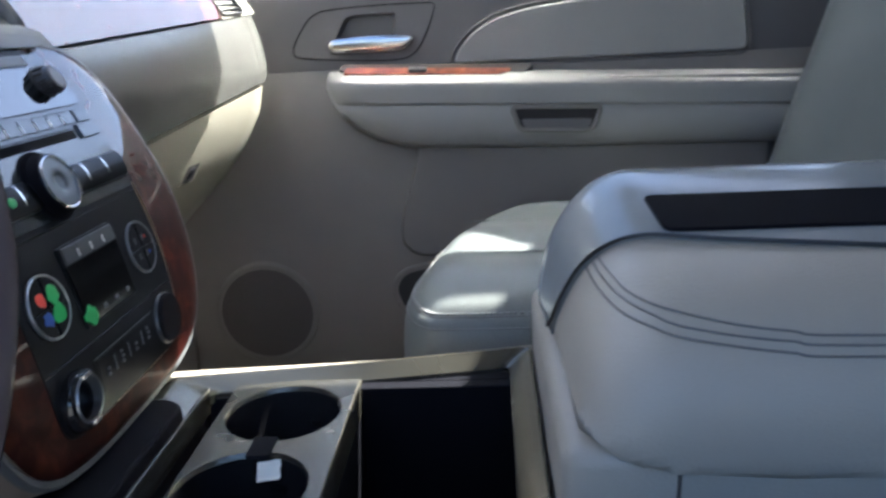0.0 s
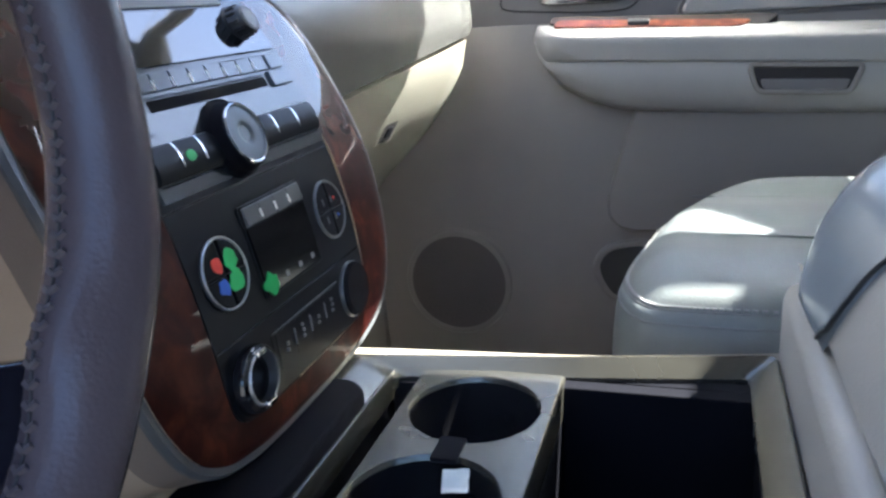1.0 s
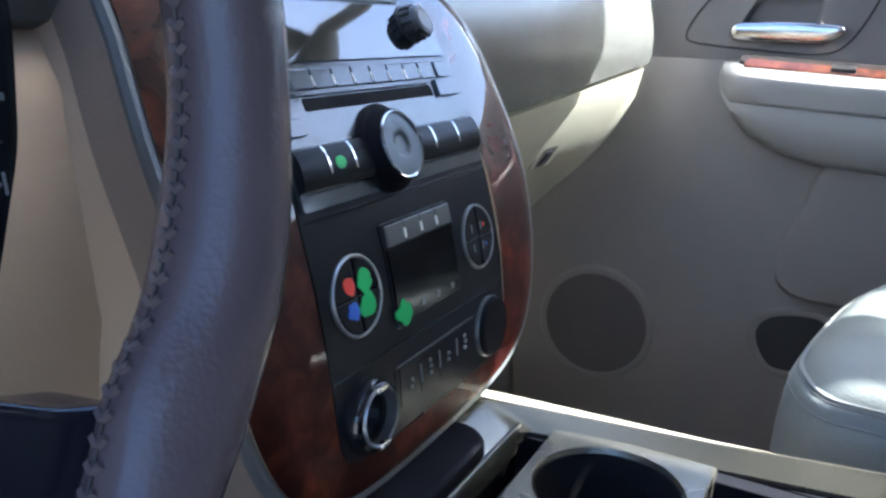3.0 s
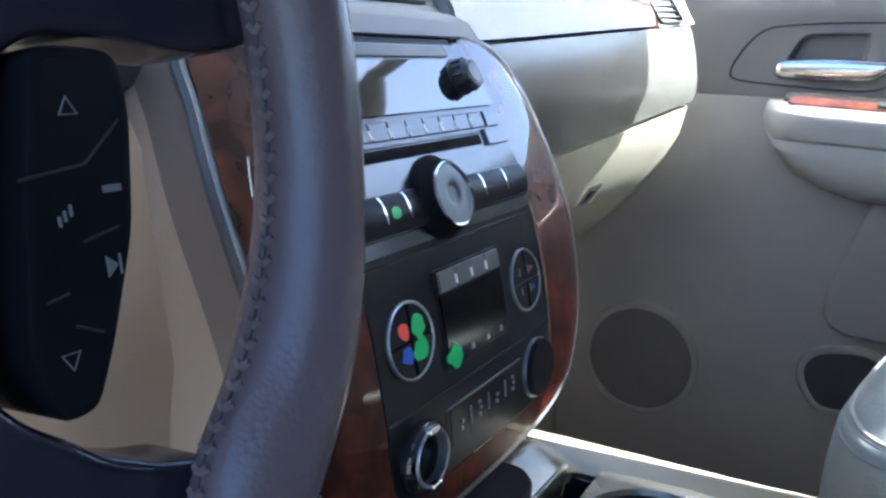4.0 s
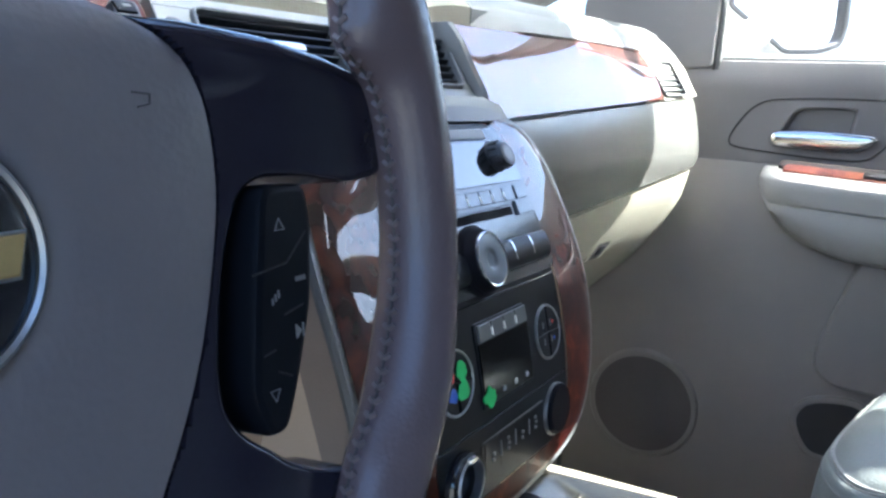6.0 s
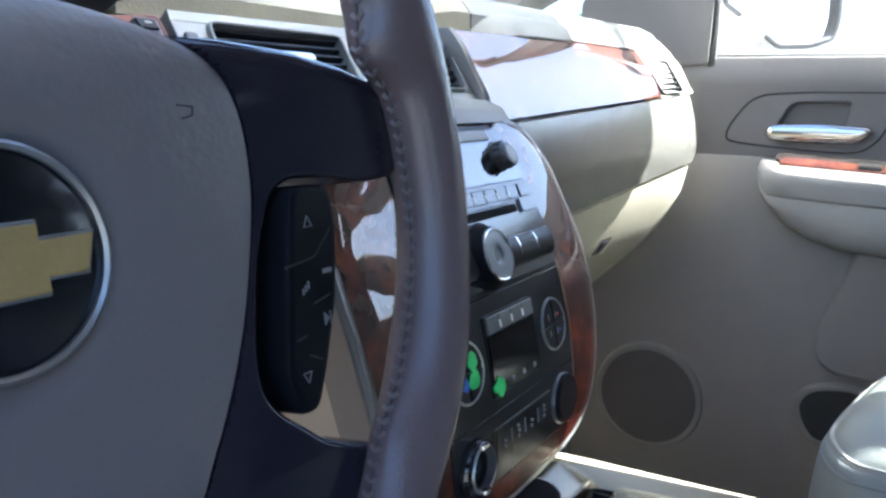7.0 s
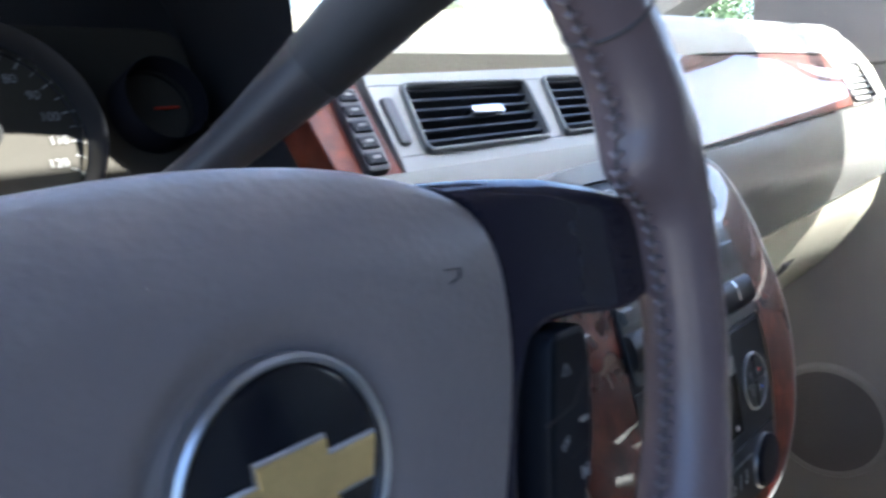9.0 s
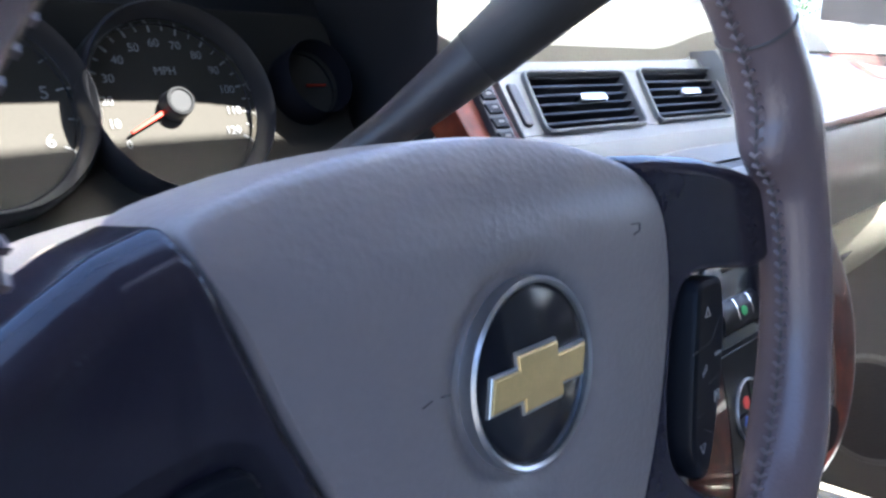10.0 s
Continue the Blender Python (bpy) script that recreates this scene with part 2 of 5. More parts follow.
def plate(fr, outline, low, high, edge=0.002, steps=2):
    """A solid plate on a frame with rounded top edges."""
    bm = bmesh.new()
    area = sum(a[0] * b[1] - b[0] * a[1] for a, b in zip(outline, outline[1:] + outline[:1]))
    if area < 0:
        outline = outline[::-1]
    rings = [[fr(u, v, low) for u, v in outline]]
    for k in range(steps + 1):
        t = math.pi / 2 * k / steps
        o = inset(outline, edge * (1 - math.cos(t)))
        rings.append([fr(u, v, high - edge + edge * math.sin(t)) for u, v in o])
    rings.append([fr(u, v, high) for u, v in inset(outline, edge + min(edge, 0.0004))])
    loft(bm, rings, cap=(True, True))
    return bm


def rect(u0, u1, v0, v1, r=0.003, steps=3):
    return rounded([(u0, v0), (u1, v0), (u1, v1), (u0, v1)], r, steps)


def circle(u, v, r, n=32, ry=None):
    return [(u + r * math.cos(2 * math.pi * i / n), v + (ry or r) * math.sin(2 * math.pi * i / n)) for i in range(n)]


def turned(fr, u, v, profile, n=40):
    """A turned body on a frame: profile of (radius, height)."""
    bm = bmesh.new()
    loft(bm, [[fr(u + r * math.cos(2 * math.pi * i / n), v + r * math.sin(2 * math.pi * i / n), h) for i in range(n)] for r, h in profile],
         cap=(False, False))
    return bm


def ring_band(fr, outer, inner, low, high, edge=0.0015):
    """A flat frame between two outlines with as many points each."""
    bm = bmesh.new()
    o2, i2 = inset(outer, edge), inset(inner, -edge)
    rings = [[fr(u, v, low) for u, v in outer], [fr(u, v, high - edge) for u, v in outer], [fr(u, v, high) for u, v in o2],
             [fr(u, v, high) for u, v in i2], [fr(u, v, high - edge) for u, v in inner], [fr(u, v, low) for u, v in inner]]
    loft(bm, rings)
    return bm


def box(lo, hi, bevel=0.0, segs=2):
    bm = bmesh.new()
    bmesh.ops.create_cube(bm, size=1)
    for v in bm.verts:
        v.co = [l + (h - l) * (c + 0.5) for c, l, h in zip(v.co, lo, hi)]
    if bevel:
        bmesh.ops.bevel(bm, geom=bm.edges[:], offset=bevel, segments=segs, affect="EDGES", profile=0.5)
    return bm


def tube(path, radii, n=12, caps=True, flat=1.0):
    bm = bmesh.new()
    P = [Vector(p) for p in path]
    if not hasattr(radii, "__len__"):
        radii = [radii] * len(P)
    side = None
    rings = []
    for i, p in enumerate(P):
        t = (P[min(i + 1, len(P) - 1)] - P[max(i - 1, 0)]).normalized()
        if side is None:
            side = t.cross(Vector((0, 0, 1)) if abs(t.z) < 0.9 else Vector((1, 0, 0))).normalized()
        side = (side - t * side.dot(t)).normalized()
        up = t.cross(side)
        rings.append([p + (side * math.cos(2 * math.pi * k / n) + up * math.sin(2 * math.pi * k / n) * flat) * radii[i] for k in range(n)])
    loft(bm, rings, cap=(caps, caps))
    return bm


def join(*bms):
    out = bmesh.new()
    for b in bms:
        me = bpy.data.meshes.new("tmp")
        b.to_mesh(me)
        b.free()
        out.from_mesh(me)
        bpy.data.meshes.remove(me)
    return out


def sheet(points, thick=0.006, back=(0, 0, -1), hole=()):
    """A curved panel from a grid of points, its thickness laid behind it."""
    bm = bmesh.new()
    off = Vector(back).normalized() * thick
    rows = [[bm.verts.new(p) for p in r] for r in points]
    rear = [[bm.verts.new(Vector(p) + off) for p in r] for r in points]
    m, n = len(rows), len(rows[0])
    for i in range(m - 1):
        for j in range(n - 1):
            if (i, j) in hole:
                continue
            bm.faces.new((rows[i][j], rows[i][j + 1], rows[i + 1][j + 1], rows[i + 1][j]))
            bm.faces.new((rear[i][j], rear[i + 1][j], rear[i + 1][j + 1], rear[i][j + 1]))
    rim = [(0, j) for j in range(n)] + [(i, n - 1) for i in range(1, m)] + [(m - 1, j) for j in range(n - 2, -1, -1)] + [(i, 0) for i in range(m - 2, 0, -1)]
    for (a, c), (d, e) in zip(rim, rim[1:] + rim[:1]):
        bm.faces.new((rows[a][c], rear[a][c], rear[d][e], rows[d][e]))
    return bm


def words(text, fr, u, v, n, size, material, parent, name="lettering"):
    cu = bpy.data.curves.new("t", "FONT")
    cu.body, cu.size, cu.align_x, cu.align_y, cu.extrude = text, size, "CENTER", "CENTER", 0.0002
    ob = bpy.data.objects.new("t", cu)
    scene.collection.objects.link(ob)
    me = bpy.data.meshes.new_from_object(ob)
    bpy.data.objects.remove(ob)
    bm = bmesh.new()
    bm.from_mesh(me)
    for w in bm.verts:
        w.co = fr(u + w.co.x, v + w.co.y, n + w.co.z)
    return part(name, bm, material, parent, smooth=False)


# ---- the cabin shell ----
def shell_wall(name, bm, material, label, category="car body"):
    return tagged(part(name, bm, material), label, category, kind="structure")


shell_wall("floor", box((-1.0, -0.95, -0.06), (2.6, 0.95, 0.0), 0.01), CARPET, "dark beige carpet on the cabin floor", "floor")
shell_wall("ground", box((-120, -120, -0.80), (120, 120, -0.62)), ASPHALT, "sunlit grey asphalt of a car park", "ground")
# unseen roof: slots, a cut corner and the front edge shape the sunlight
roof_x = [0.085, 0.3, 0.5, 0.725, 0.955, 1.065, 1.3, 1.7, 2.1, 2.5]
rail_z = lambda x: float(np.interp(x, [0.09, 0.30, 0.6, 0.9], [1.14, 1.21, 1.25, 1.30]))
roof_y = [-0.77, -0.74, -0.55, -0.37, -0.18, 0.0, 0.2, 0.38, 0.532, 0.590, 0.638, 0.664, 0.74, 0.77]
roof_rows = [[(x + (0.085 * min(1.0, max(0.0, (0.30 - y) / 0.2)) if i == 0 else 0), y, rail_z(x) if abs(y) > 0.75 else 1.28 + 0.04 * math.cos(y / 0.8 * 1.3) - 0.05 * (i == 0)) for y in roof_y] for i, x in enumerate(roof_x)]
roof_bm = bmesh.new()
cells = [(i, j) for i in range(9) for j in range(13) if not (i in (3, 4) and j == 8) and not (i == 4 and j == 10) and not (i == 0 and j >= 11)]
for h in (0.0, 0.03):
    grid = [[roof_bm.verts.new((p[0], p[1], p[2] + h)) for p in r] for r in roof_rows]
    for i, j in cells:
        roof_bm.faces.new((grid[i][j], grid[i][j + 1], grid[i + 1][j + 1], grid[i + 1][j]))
tagged(part("ceiling", roof_bm, LINER), "pale cloth headliner with unseen slots cut to place sun patches", "ceiling", kind="structure")
shell_wall("wall_rear", box((2.5, -0.9, 0.0), (2.56, 0.9, 1.3), 0.01), LINER, "closed rear wall of the cabin", "wall")
for side, nm in ((1, "right"), (-1, "left")):
    # out-of-view opaque panes, added to keep sun off the seat
    gp = [[(x, side * (0.885 - 0.09 * max(0, z - 0.84) / 0.4), z) for x in np.linspace(1.06, 2.5, 6)] for z in (0.82, 0.95, 1.1, 1.27)]
    shell_wall("window_rear_" + nm, sheet(gp, 0.004, (0, side, 0)), GLOSS, "opaque dark pane for the rear privacy glass, added to block sun", "window")
    # unseen pillar, raked and swollen to trim the sun patch on the seat
    shell_wall("pillar_" + nm, tube([(0.66, side * 0.965, 0.0), (0.61, side * 0.955, 0.80), (0.65, side * 0.915, 0.87), (0.79, side * 0.850, 0.98), (0.87, side * 0.835, 1.05), (1.07, side * 0.80, 1.14), (1.13, side * 0.77, 1.28)], [0.075, 0.075, 0.08, 0.10, 0.092, 0.085, 0.07], 12), LINER, "pale trim on the pillar between the doors, bent to shape its shadow", "pillar")
    # out-of-view rail, raised and dipped to set the sun's edge on the dash
    shell_wall("roof_rail_" + nm, tube([(0.09, side * 0.765, 1.15), (0.26, side * 0.77, 1.205), (0.36, side * 0.768, 1.165), (0.48, side * 0.768, 1.160), (0.6, side * 0.765, 1.23), (0.9, side * 0.76, 1.30), (2.5, side * 0.76, 1.30)], [0.016, 0.02, 0.045, 0.05, 0.045, 0.045, 0.045], 10), LINER, "pale roof rail above the doors, bent to set a shadow edge", "roof rail")
shell_wall("side_panel_right", box((1.0, 0.84, 0.0), (2.5, 0.93, 0.85), 0.01), DOOR_LOW, "grey trim of the closed rear door", "door panel")
shell_wall("side_panel_left", box((1.0, -0.93, 0.0), (2.5, -0.84, 0.85), 0.01), DOOR_LOW, "grey trim of the closed rear door", "door panel")
shell_wall("sill_left", box((-0.9, -0.93, -0.1), (1.0, -0.80, 0.06), 0.02), BEIGE, "beige door sill plate", "sill")
# footwell front and side
fw = [[(-0.62 - 0.1 * (z > 0.2), y, z) for y in np.linspace(-0.9, 0.9, 8)] for z in (0.0, 0.2, 0.5, 0.9)]
shell_wall("wall_firewall", sheet(fw, 0.02, (-1, 0, 0)), CARPET, "carpeted bulkhead in front of the footwells", "wall")
shell_wall("kick_panel_right", box((-0.72, 0.80, 0.0), (-0.26, 0.92, 0.62), 0.02), DOOR_LOW, "grey kick panel ahead of the door", "panel")
shell_wall("kick_panel_left", box((-0.72, -0.92, 0.0), (-0.26, -0.80, 0.62), 0.02), DOOR_LOW, "grey kick panel ahead of the opening", "panel")

# A-pillars and windscreen
for side, nm in ((1, "right"), (-1, "left")):
    # upper end thinned to narrow the stripe of shade it casts
    bm = tube(smooth_line([(-0.62, side * 0.87, 0.85), (-0.35, side * 0.845, 0.985), (-0.08, side * 0.80, 1.08), (0.09, side * 0.765, 1.14)], 4), [0.048] * 7 + [0.044, 0.038, 0.032, 0.026, 0.020, 0.016], 10)
    shell_wall("windscreen_pillar_" + nm, bm, LINER, "pale trim on the windscreen pillar", "pillar")
ws = [[(-0.78 + 0.86 * k, y * (1 - 0.12 * k), 0.86 + 0.40 * k - 0.10 * (y / 0.85) ** 2 * (1 - k) * 0.0) for y in np.linspace(-0.84, 0.84, 9)] for k in np.linspace(0, 1, 6)]
windscreen = shell_wall("windscreen", sheet(ws, 0.005, (-0.3, 0, 0.9)), GLASS, "clear raked windscreen", "windscreen")
windscreen.visible_shadow = False
shell_wall("bonnet", box((-2.0, -0.9, 0.50), (-0.80, 0.9, 0.80), 0.10, 4), BODY, "dark painted bonnet beyond the windscreen", "bonnet")

# ---- dashboard ----
def dash_x(z, y):
    """Rearward face of the passenger's dash, bowed towards the door."""
    Z = [0.30, 0.417, 0.491, 0.535, 0.562, 0.606, 0.653, 0.667, 0.685, 0.72, 0.758, 0.778, 0.809, 0.83, 0.852, 0.868, 0.885]
    X = [-0.315, -0.214, -0.138, -0.099, -0.081, -0.058, -0.048, -0.043, -0.042, -0.047, -0.057, -0.070, -0.087, -0.106, -0.130, -0.18, -0.26]
    return float(np.interp(z, Z, X)) - 0.108 * (0.78 - max(y, 0.18))


def seam_z(y):
    return 0.656 - 0.118 * (0.772 - y)


def band(y0, y1, zlo, zhi, out=0.0, ny=14, nz=8, end=0.0):
    """A piece of the dash face between two heights (functions of y), rounded off at its outer end."""
    rows = []
    for i in range(nz + 1):
        row = []
        for j in range(ny + 1):
            y = y0 + (y1 - y0) * j / ny
            z = zlo(y) + (zhi(y) - zlo(y)) * i / nz
            e = max(0.0, (y - (y1 - end)) / end) if end else 0.0
            row.append((dash_x(z, y) + out - 0.03 * e ** 4, y, z))
        rows.append(row)
    return rows


dash = thing("dashboard", (-0.3, 0.2, 0.6), "two-tone grey and beige dashboard with burl wood trim", "dashboard")
wood_lo = lambda y: 0.762 - 0.068 * (0.70 - y)
wood_hi = lambda y: 0.830 - 0.012 * abs(y - 0.5)
pad_rows = [[(x - 0.022 * max(0.0, (0.32 - y) / 0.077) ** 2, y, z - 0.006 * max(0.0, (0.32 - y) / 0.077) ** 2) for x, y, z in r] for r in band(0.243, 0.785, wood_hi, lambda y: 0.866, 0.004, ny=28, nz=5, end=0.025)]
part("upper_pad", sheet(pad_rows, 0.012, (-1, 0, -0.3)), DASH, dash, "grey soft upper pad")
wood_rows = []
for i in range(17):
    t, row = i / 16, []
    for j in range(41):
        y = 0.165 + 0.459 * j / 40
        z0, z1 = wood_lo(y) + 0.002, 0.828 - 0.012 * math.sqrt((y - 0.5) ** 2 + 0.0025)
        x0, x1 = dash_x(0.745, y) - 0.004, dash_x(0.828, y) + 0.002
        row.append((x0 + (x1 - x0) * t + 0.026 * t * (1 - t), y, z0 + (z1 - z0) * t))
    wood_rows.append(row)
part("wood_trim", sheet(wood_rows, 0.006, (-1, 0, -0.3)), WOOD_STRIP, dash, "glossy burl wood strip")
part("upper_glovebox_door", sheet(band(0.15, 0.785, lambda y: seam_z(y) + 0.004, lambda y: wood_lo(y) - 0.002, 0.003, nz=10, end=0.025), 0.012, (-1, 0, 0)), DASH_DOOR, dash, "grey upper glovebox door")
part("vent_end_panel", sheet(band(0.627, 0.785, wood_lo, wood_hi, 0.002, ny=12, end=0.025), 0.008, (-1, 0, -0.3)), DASH_BEIGE, dash, "pale end panel round the vent")
part("lower_glovebox_door", sheet(band(0.16, 0.785, lambda y: 0.40, lambda y: seam_z(y) - 0.004, -0.001, nz=12, end=0.025), 0.012, (-1, 0, 0.3)), DASH_BEIGE, dash, "beige lower glovebox door")
part("backing", sheet(band(0.25, 0.77, lambda y: 0.36, lambda y: 0.850, -0.03, nz=14), 0.01, (-1, 0, 0)), BLACK, dash, "black gap behind the panels")
# the end face towards the door
endp = [(dash_x(z, 0.78) - 0.004, z) for z in np.linspace(0.40, 0.868, 24)]
bm = bmesh.new()
loft(bm, [[(x - 0.05, 0.782, z) for x, z in endp], [(x - 0.32, 0.782, min(0.87, z)) for x, z in endp]], closed=False)
bmesh.ops.solidify(bm, geom=bm.faces[:], thickness=0.006)
part("end_cover", bm, DASH_BEIGE, dash, "beige end cover of the dash")
# lock with its pull
lf = Frame((dash_x(0.540, 0.548) - 0.003, 0.548, 0.540), (0.108, 1, 0.0), (0.52, 0, 0.85))
lock = part("lock_plate", plate(lf, rect(-0.026, 0.024, -0.024, 0.024, 0.006), -0.008, 0.0016, 0.001), DASH_BEIGE, dash, "glovebox latch plate")
# flat plate whose dark colour stands for the recess's shade
part("latch_gap", plate(lf, rect(-0.020, 0.018, -0.020, 0.014, 0.005), 0.0, 0.0021, 0.0003), DOOR_SHADE, lock, "dark plate painted as the shaded finger recess of the latch")
part("lock", plate(lf, rect(-0.008, 0.008, -0.012, 0.006, 0.004), 0.0, 0.0036, 0.0008), MATTE, lock, "dark lock")

# top pad, sloping to the windscreen
roll = ((0.0, 0.848), (-0.012, 0.862), (-0.034, 0.873), (-0.07, 0.872), (-0.16, 0.862), (-0.55, 0.84))
for nm, y0, y1, mt, lb, line in (("dash_top", -0.219, 0.243, DASH_TOP, "pale sunlit top of the dash", ((0.0, 0.852), (-0.03, 0.868), (-0.10, 0.882), (-0.25, 0.890), (-0.45, 0.875), (-0.55, 0.85))),
                                 ("top_roll", 0.245, 0.78, DASH, "grey rounded edge of the dash top", roll)):
    top = []
    for k, (dx, z) in enumerate(line):
        row = []
        for y in np.linspace(y0, y1, 33):
            f = min(1.0, max(0.0, (y - 0.08) / 0.16))
            f = f * f * (3 - 2 * f)
            zc = 0.826 + 0.012 * k if k < 3 else z - 0.012
            g = min(1.0, max(0.0, (y - 0.12) / 0.123)) ** 2
            dy, zy = dx + (roll[k][0] - dx) * g, z + (roll[k][1] - z) * g
            row.append(((-0.198 * (1 - f) + dash_x(0.852, y) * f) + dy, y, zc * (1 - f) + zy * f))
        top.append(row)
    part(nm, sheet(top, 0.02, (0, 0, -1)), mt, dash, lb)

# centre vent panel
VF = Frame((-0.155, 0.0, 0.782), (0, 1, 0), (-0.669, 0, 0.743))


def vent(fr, u0, u1, v0, v1, lean, slats, parent_label, tab=True, edge=None):
    t = thing("air_vent", fr((u0 + u1) / 2, v0, 0), parent_label, "air vent", "dash air vents")
    out = rounded([(u0, v0), (u1, v0), (u1 + lean, v1), (u0 + lean, v1)], 0.006, 3)
    part("housing", ring_band(fr, inset(out, -0.003), out, -0.03, 0.0035 if edge is None else 0.001, 0.001), edge or STACK_GREY, t, "thin edge of the opening")
    part("back_wall", plate(fr, inset(out, -0.001), -0.034, -0.026, 0.001), BLACK, t)
    h = v1 - v0
    for i in range(slats):
        v = v0 + h * (i + 0.6) / (slats + 0.1)
        s = lean * (v - v0) / h
        bm = bmesh.new()
        prof = [(-0.0022, -0.022), (0.0012, -0.022), (0.0040, -0.004), (0.0035, -0.0015), (0.0015, -0.0012), (0.0002, -0.003)]
        loft(bm, [[fr(u, v + a, b) for a, b in prof] for u in (u0 + s + 0.002, u1 + s - 0.002)], cap=(True, True))
        part("slat", bm, SATIN, t)
    if tab:
        uc, vc = (u0 + u1) / 2 + lean * 0.5 + 0.01, (v0 + v1) / 2 + 0.002
        part("thumb_tab", plate(fr, rect(uc - 0.019, uc + 0.019, vc - 0.004, vc + 0.004, 0.003), -0.006, 0.003, 0.0015), CHROME, t, "bright thumb tab")
    return t


bars = [[(-0.207, -0.044), (0.192, -0.044), (0.195, -0.030), (-0.204, -0.030)], [(-0.193, 0.0295), (0.206, 0.0325), (0.210, 0.048), (-0.190, 0.040)],
        [(-0.204, -0.030), (-0.1775, -0.030), (-0.1610, 0.0295), (-0.193, 0.0295)], [(-0.0310, -0.030), (-0.0055, -0.030), (0.0175, 0.0310), (-0.0145, 0.0310)],
        [(0.1460, -0.030), (0.195, -0.030), (0.206, 0.0325), (0.1695, 0.0325)]]
part("vent_panel", join(*[plate(VF, o, -0.035, -0.001, 0.0006, 1) for o in bars]), SILVER_TRIM, dash, "silver-painted centre vent panel", angle=20)
vent(VF, -0.176, -0.031, -0.028, 0.027, 0.015, 6, "dark slatted air vent in a silver panel")
vent(VF, -0.004, 0.146, -0.027, 0.030, 0.022, 6, "dark slatted air vent in a silver panel")
part("seek_strip", plate(VF, rounded([(-0.197, -0.022), (-0.186, -0.022), (-0.178, 0.018), (-0.190, 0.018)], 0.004), -0.002, 0.002), BLACK, dash, "black ribbed wheel strip")
part("seek_strip", plate(VF, rounded([(0.152, -0.020), (0.160, -0.020), (0.178, 0.020), (0.169, 0.020)], 0.004), -0.002, 0.002), BLACK, dash, "black ribbed wheel strip")
part("vent_wheel", plate(VF, rounded([(-0.260, -0.060), (-0.208, -0.060), (-0.198, 0.036), (-0.255, 0.030)], 0.006), -0.03, -0.003, 0.002), WOOD_DULL, dash, "burl wood beside the cluster")
sw = part("switch_strip", plate(VF, rounded([(-0.240, -0.040), (-0.220, -0.040), (-0.208, 0.026), (-0.228, 0.026)], 0.004), -0.006, 0.003), BLACK, dash, "black switch strip")
for k in range(5):
    v = 0.019 - k * 0.0125
    part("switch_button", plate(VF, rect(-0.2325 + v * 0.18 + 0.006 - 0.005, -0.2255 + v * 0.18 + 0.006 + 0.003, v - 0.005, v + 0.004, 0.001), 0.002, 0.0045, 0.0008), SATIN, sw)
    part("switch_mark", plate(VF, rect(-0.2285 + v * 0.18 + 0.002, -0.2235 + v * 0.18 + 0.003, v - 0.001, v + 0.001, 0.0003), 0.0045, 0.0049, 0.0001), DIM, sw, smooth=False)
lip_rows = [[(dash_x(z, 0.168) + 0.0015, 0.168, z), (dash_x(z, 0.168) - 0.002, 0.164, z), (-0.155 - 0.669 * (z - 0.782) / 0.743 - 0.003, 0.162, z - 0.002)] for z in np.linspace(0.722, 0.826, 10)]
part("vent_panel_lip", sheet(lip_rows, 0.004, (-1, 0, 0)), SILVER_TRIM, dash, "silver end of the vent panel")
# right end vent
ve = Frame((dash_x(0.79, 0.67) + 0.006, 0.67, 0.790), (0.13, 1, 0.05), (-0.58, 0, 0.81))
vent(ve, -0.040, 0.034, -0.028, 0.028, 0.006, 6, "dark slatted air vent at the end of the dash", tab=False, edge=BLACK)
# below the vents: soft grey shelf down to the stack
shelf = [[(x, y, z) for y in np.linspace(-0.27, 0.155, 8)] for x, z in ((-0.118, 0.752), (-0.098, 0.745), (-0.088, 0.732), (-0.10, 0.700))]
part("shelf", sheet(shelf, 0.01, (-1, 0, -0.5)), DASH, dash, "grey shelf under the centre vents")
# driver's lower dash
low = []
for z, x in ((0.10, -0.24), (0.20, -0.19), (0.28, -0.14), (0.36, -0.105), (0.46, -0.075), (0.56, -0.062), (0.62, -0.07), (0.67, -0.085), (0.71, -0.115)):
    low.append([(x - 0.02 * ((y + 0.45) / 0.3) ** 2 * 0.3, y, z) for y in np.linspace(-0.80, -0.165, 12)])
part("knee_panel", sheet(low, 0.015, (-1, 0, 0)), KNEE, dash, "tan knee panel under the column")

# ---- centre stack ----
flat_stack = Frame((0, 0, 0.55), (0, 1, 0), (-0.2873, 0, 0.9578))


def SF(u, v, n=0.0):
    """The stack's face, bowed towards the driver from top to bottom."""
    return flat_stack(u, v, n + 0.07 * v - 0.95 * v * v)


zv = lambda z: (z - 0.55) / 0.9578
half = [(0.045, 0.426), (0.088, 0.429), (0.128, 0.438), (0.158, 0.458), (0.178, 0.495), (0.187, 0.545), (0.191, 0.60), (0.192, 0.648), (0.186, 0.694), (0.163, 0.730), (0.122, 0.746), (0.06, 0.751)]
wide = lambda u, z: u + 0.008 * min(1, max(0, (u - 0.10) / 0.06))
ctrl = [(0, 0.4255)] + [(wide(u, z), z) for u, z in half] + [(0, 0.752)] + [(-u - 0.014 * min(1, max(0, (z - 0.695) / 0.03)) * min(1, u / 0.15), z) for u, z in reversed(half)]
outer = smooth_loop([(u, zv(z)) for u, z in ctrl], 9)
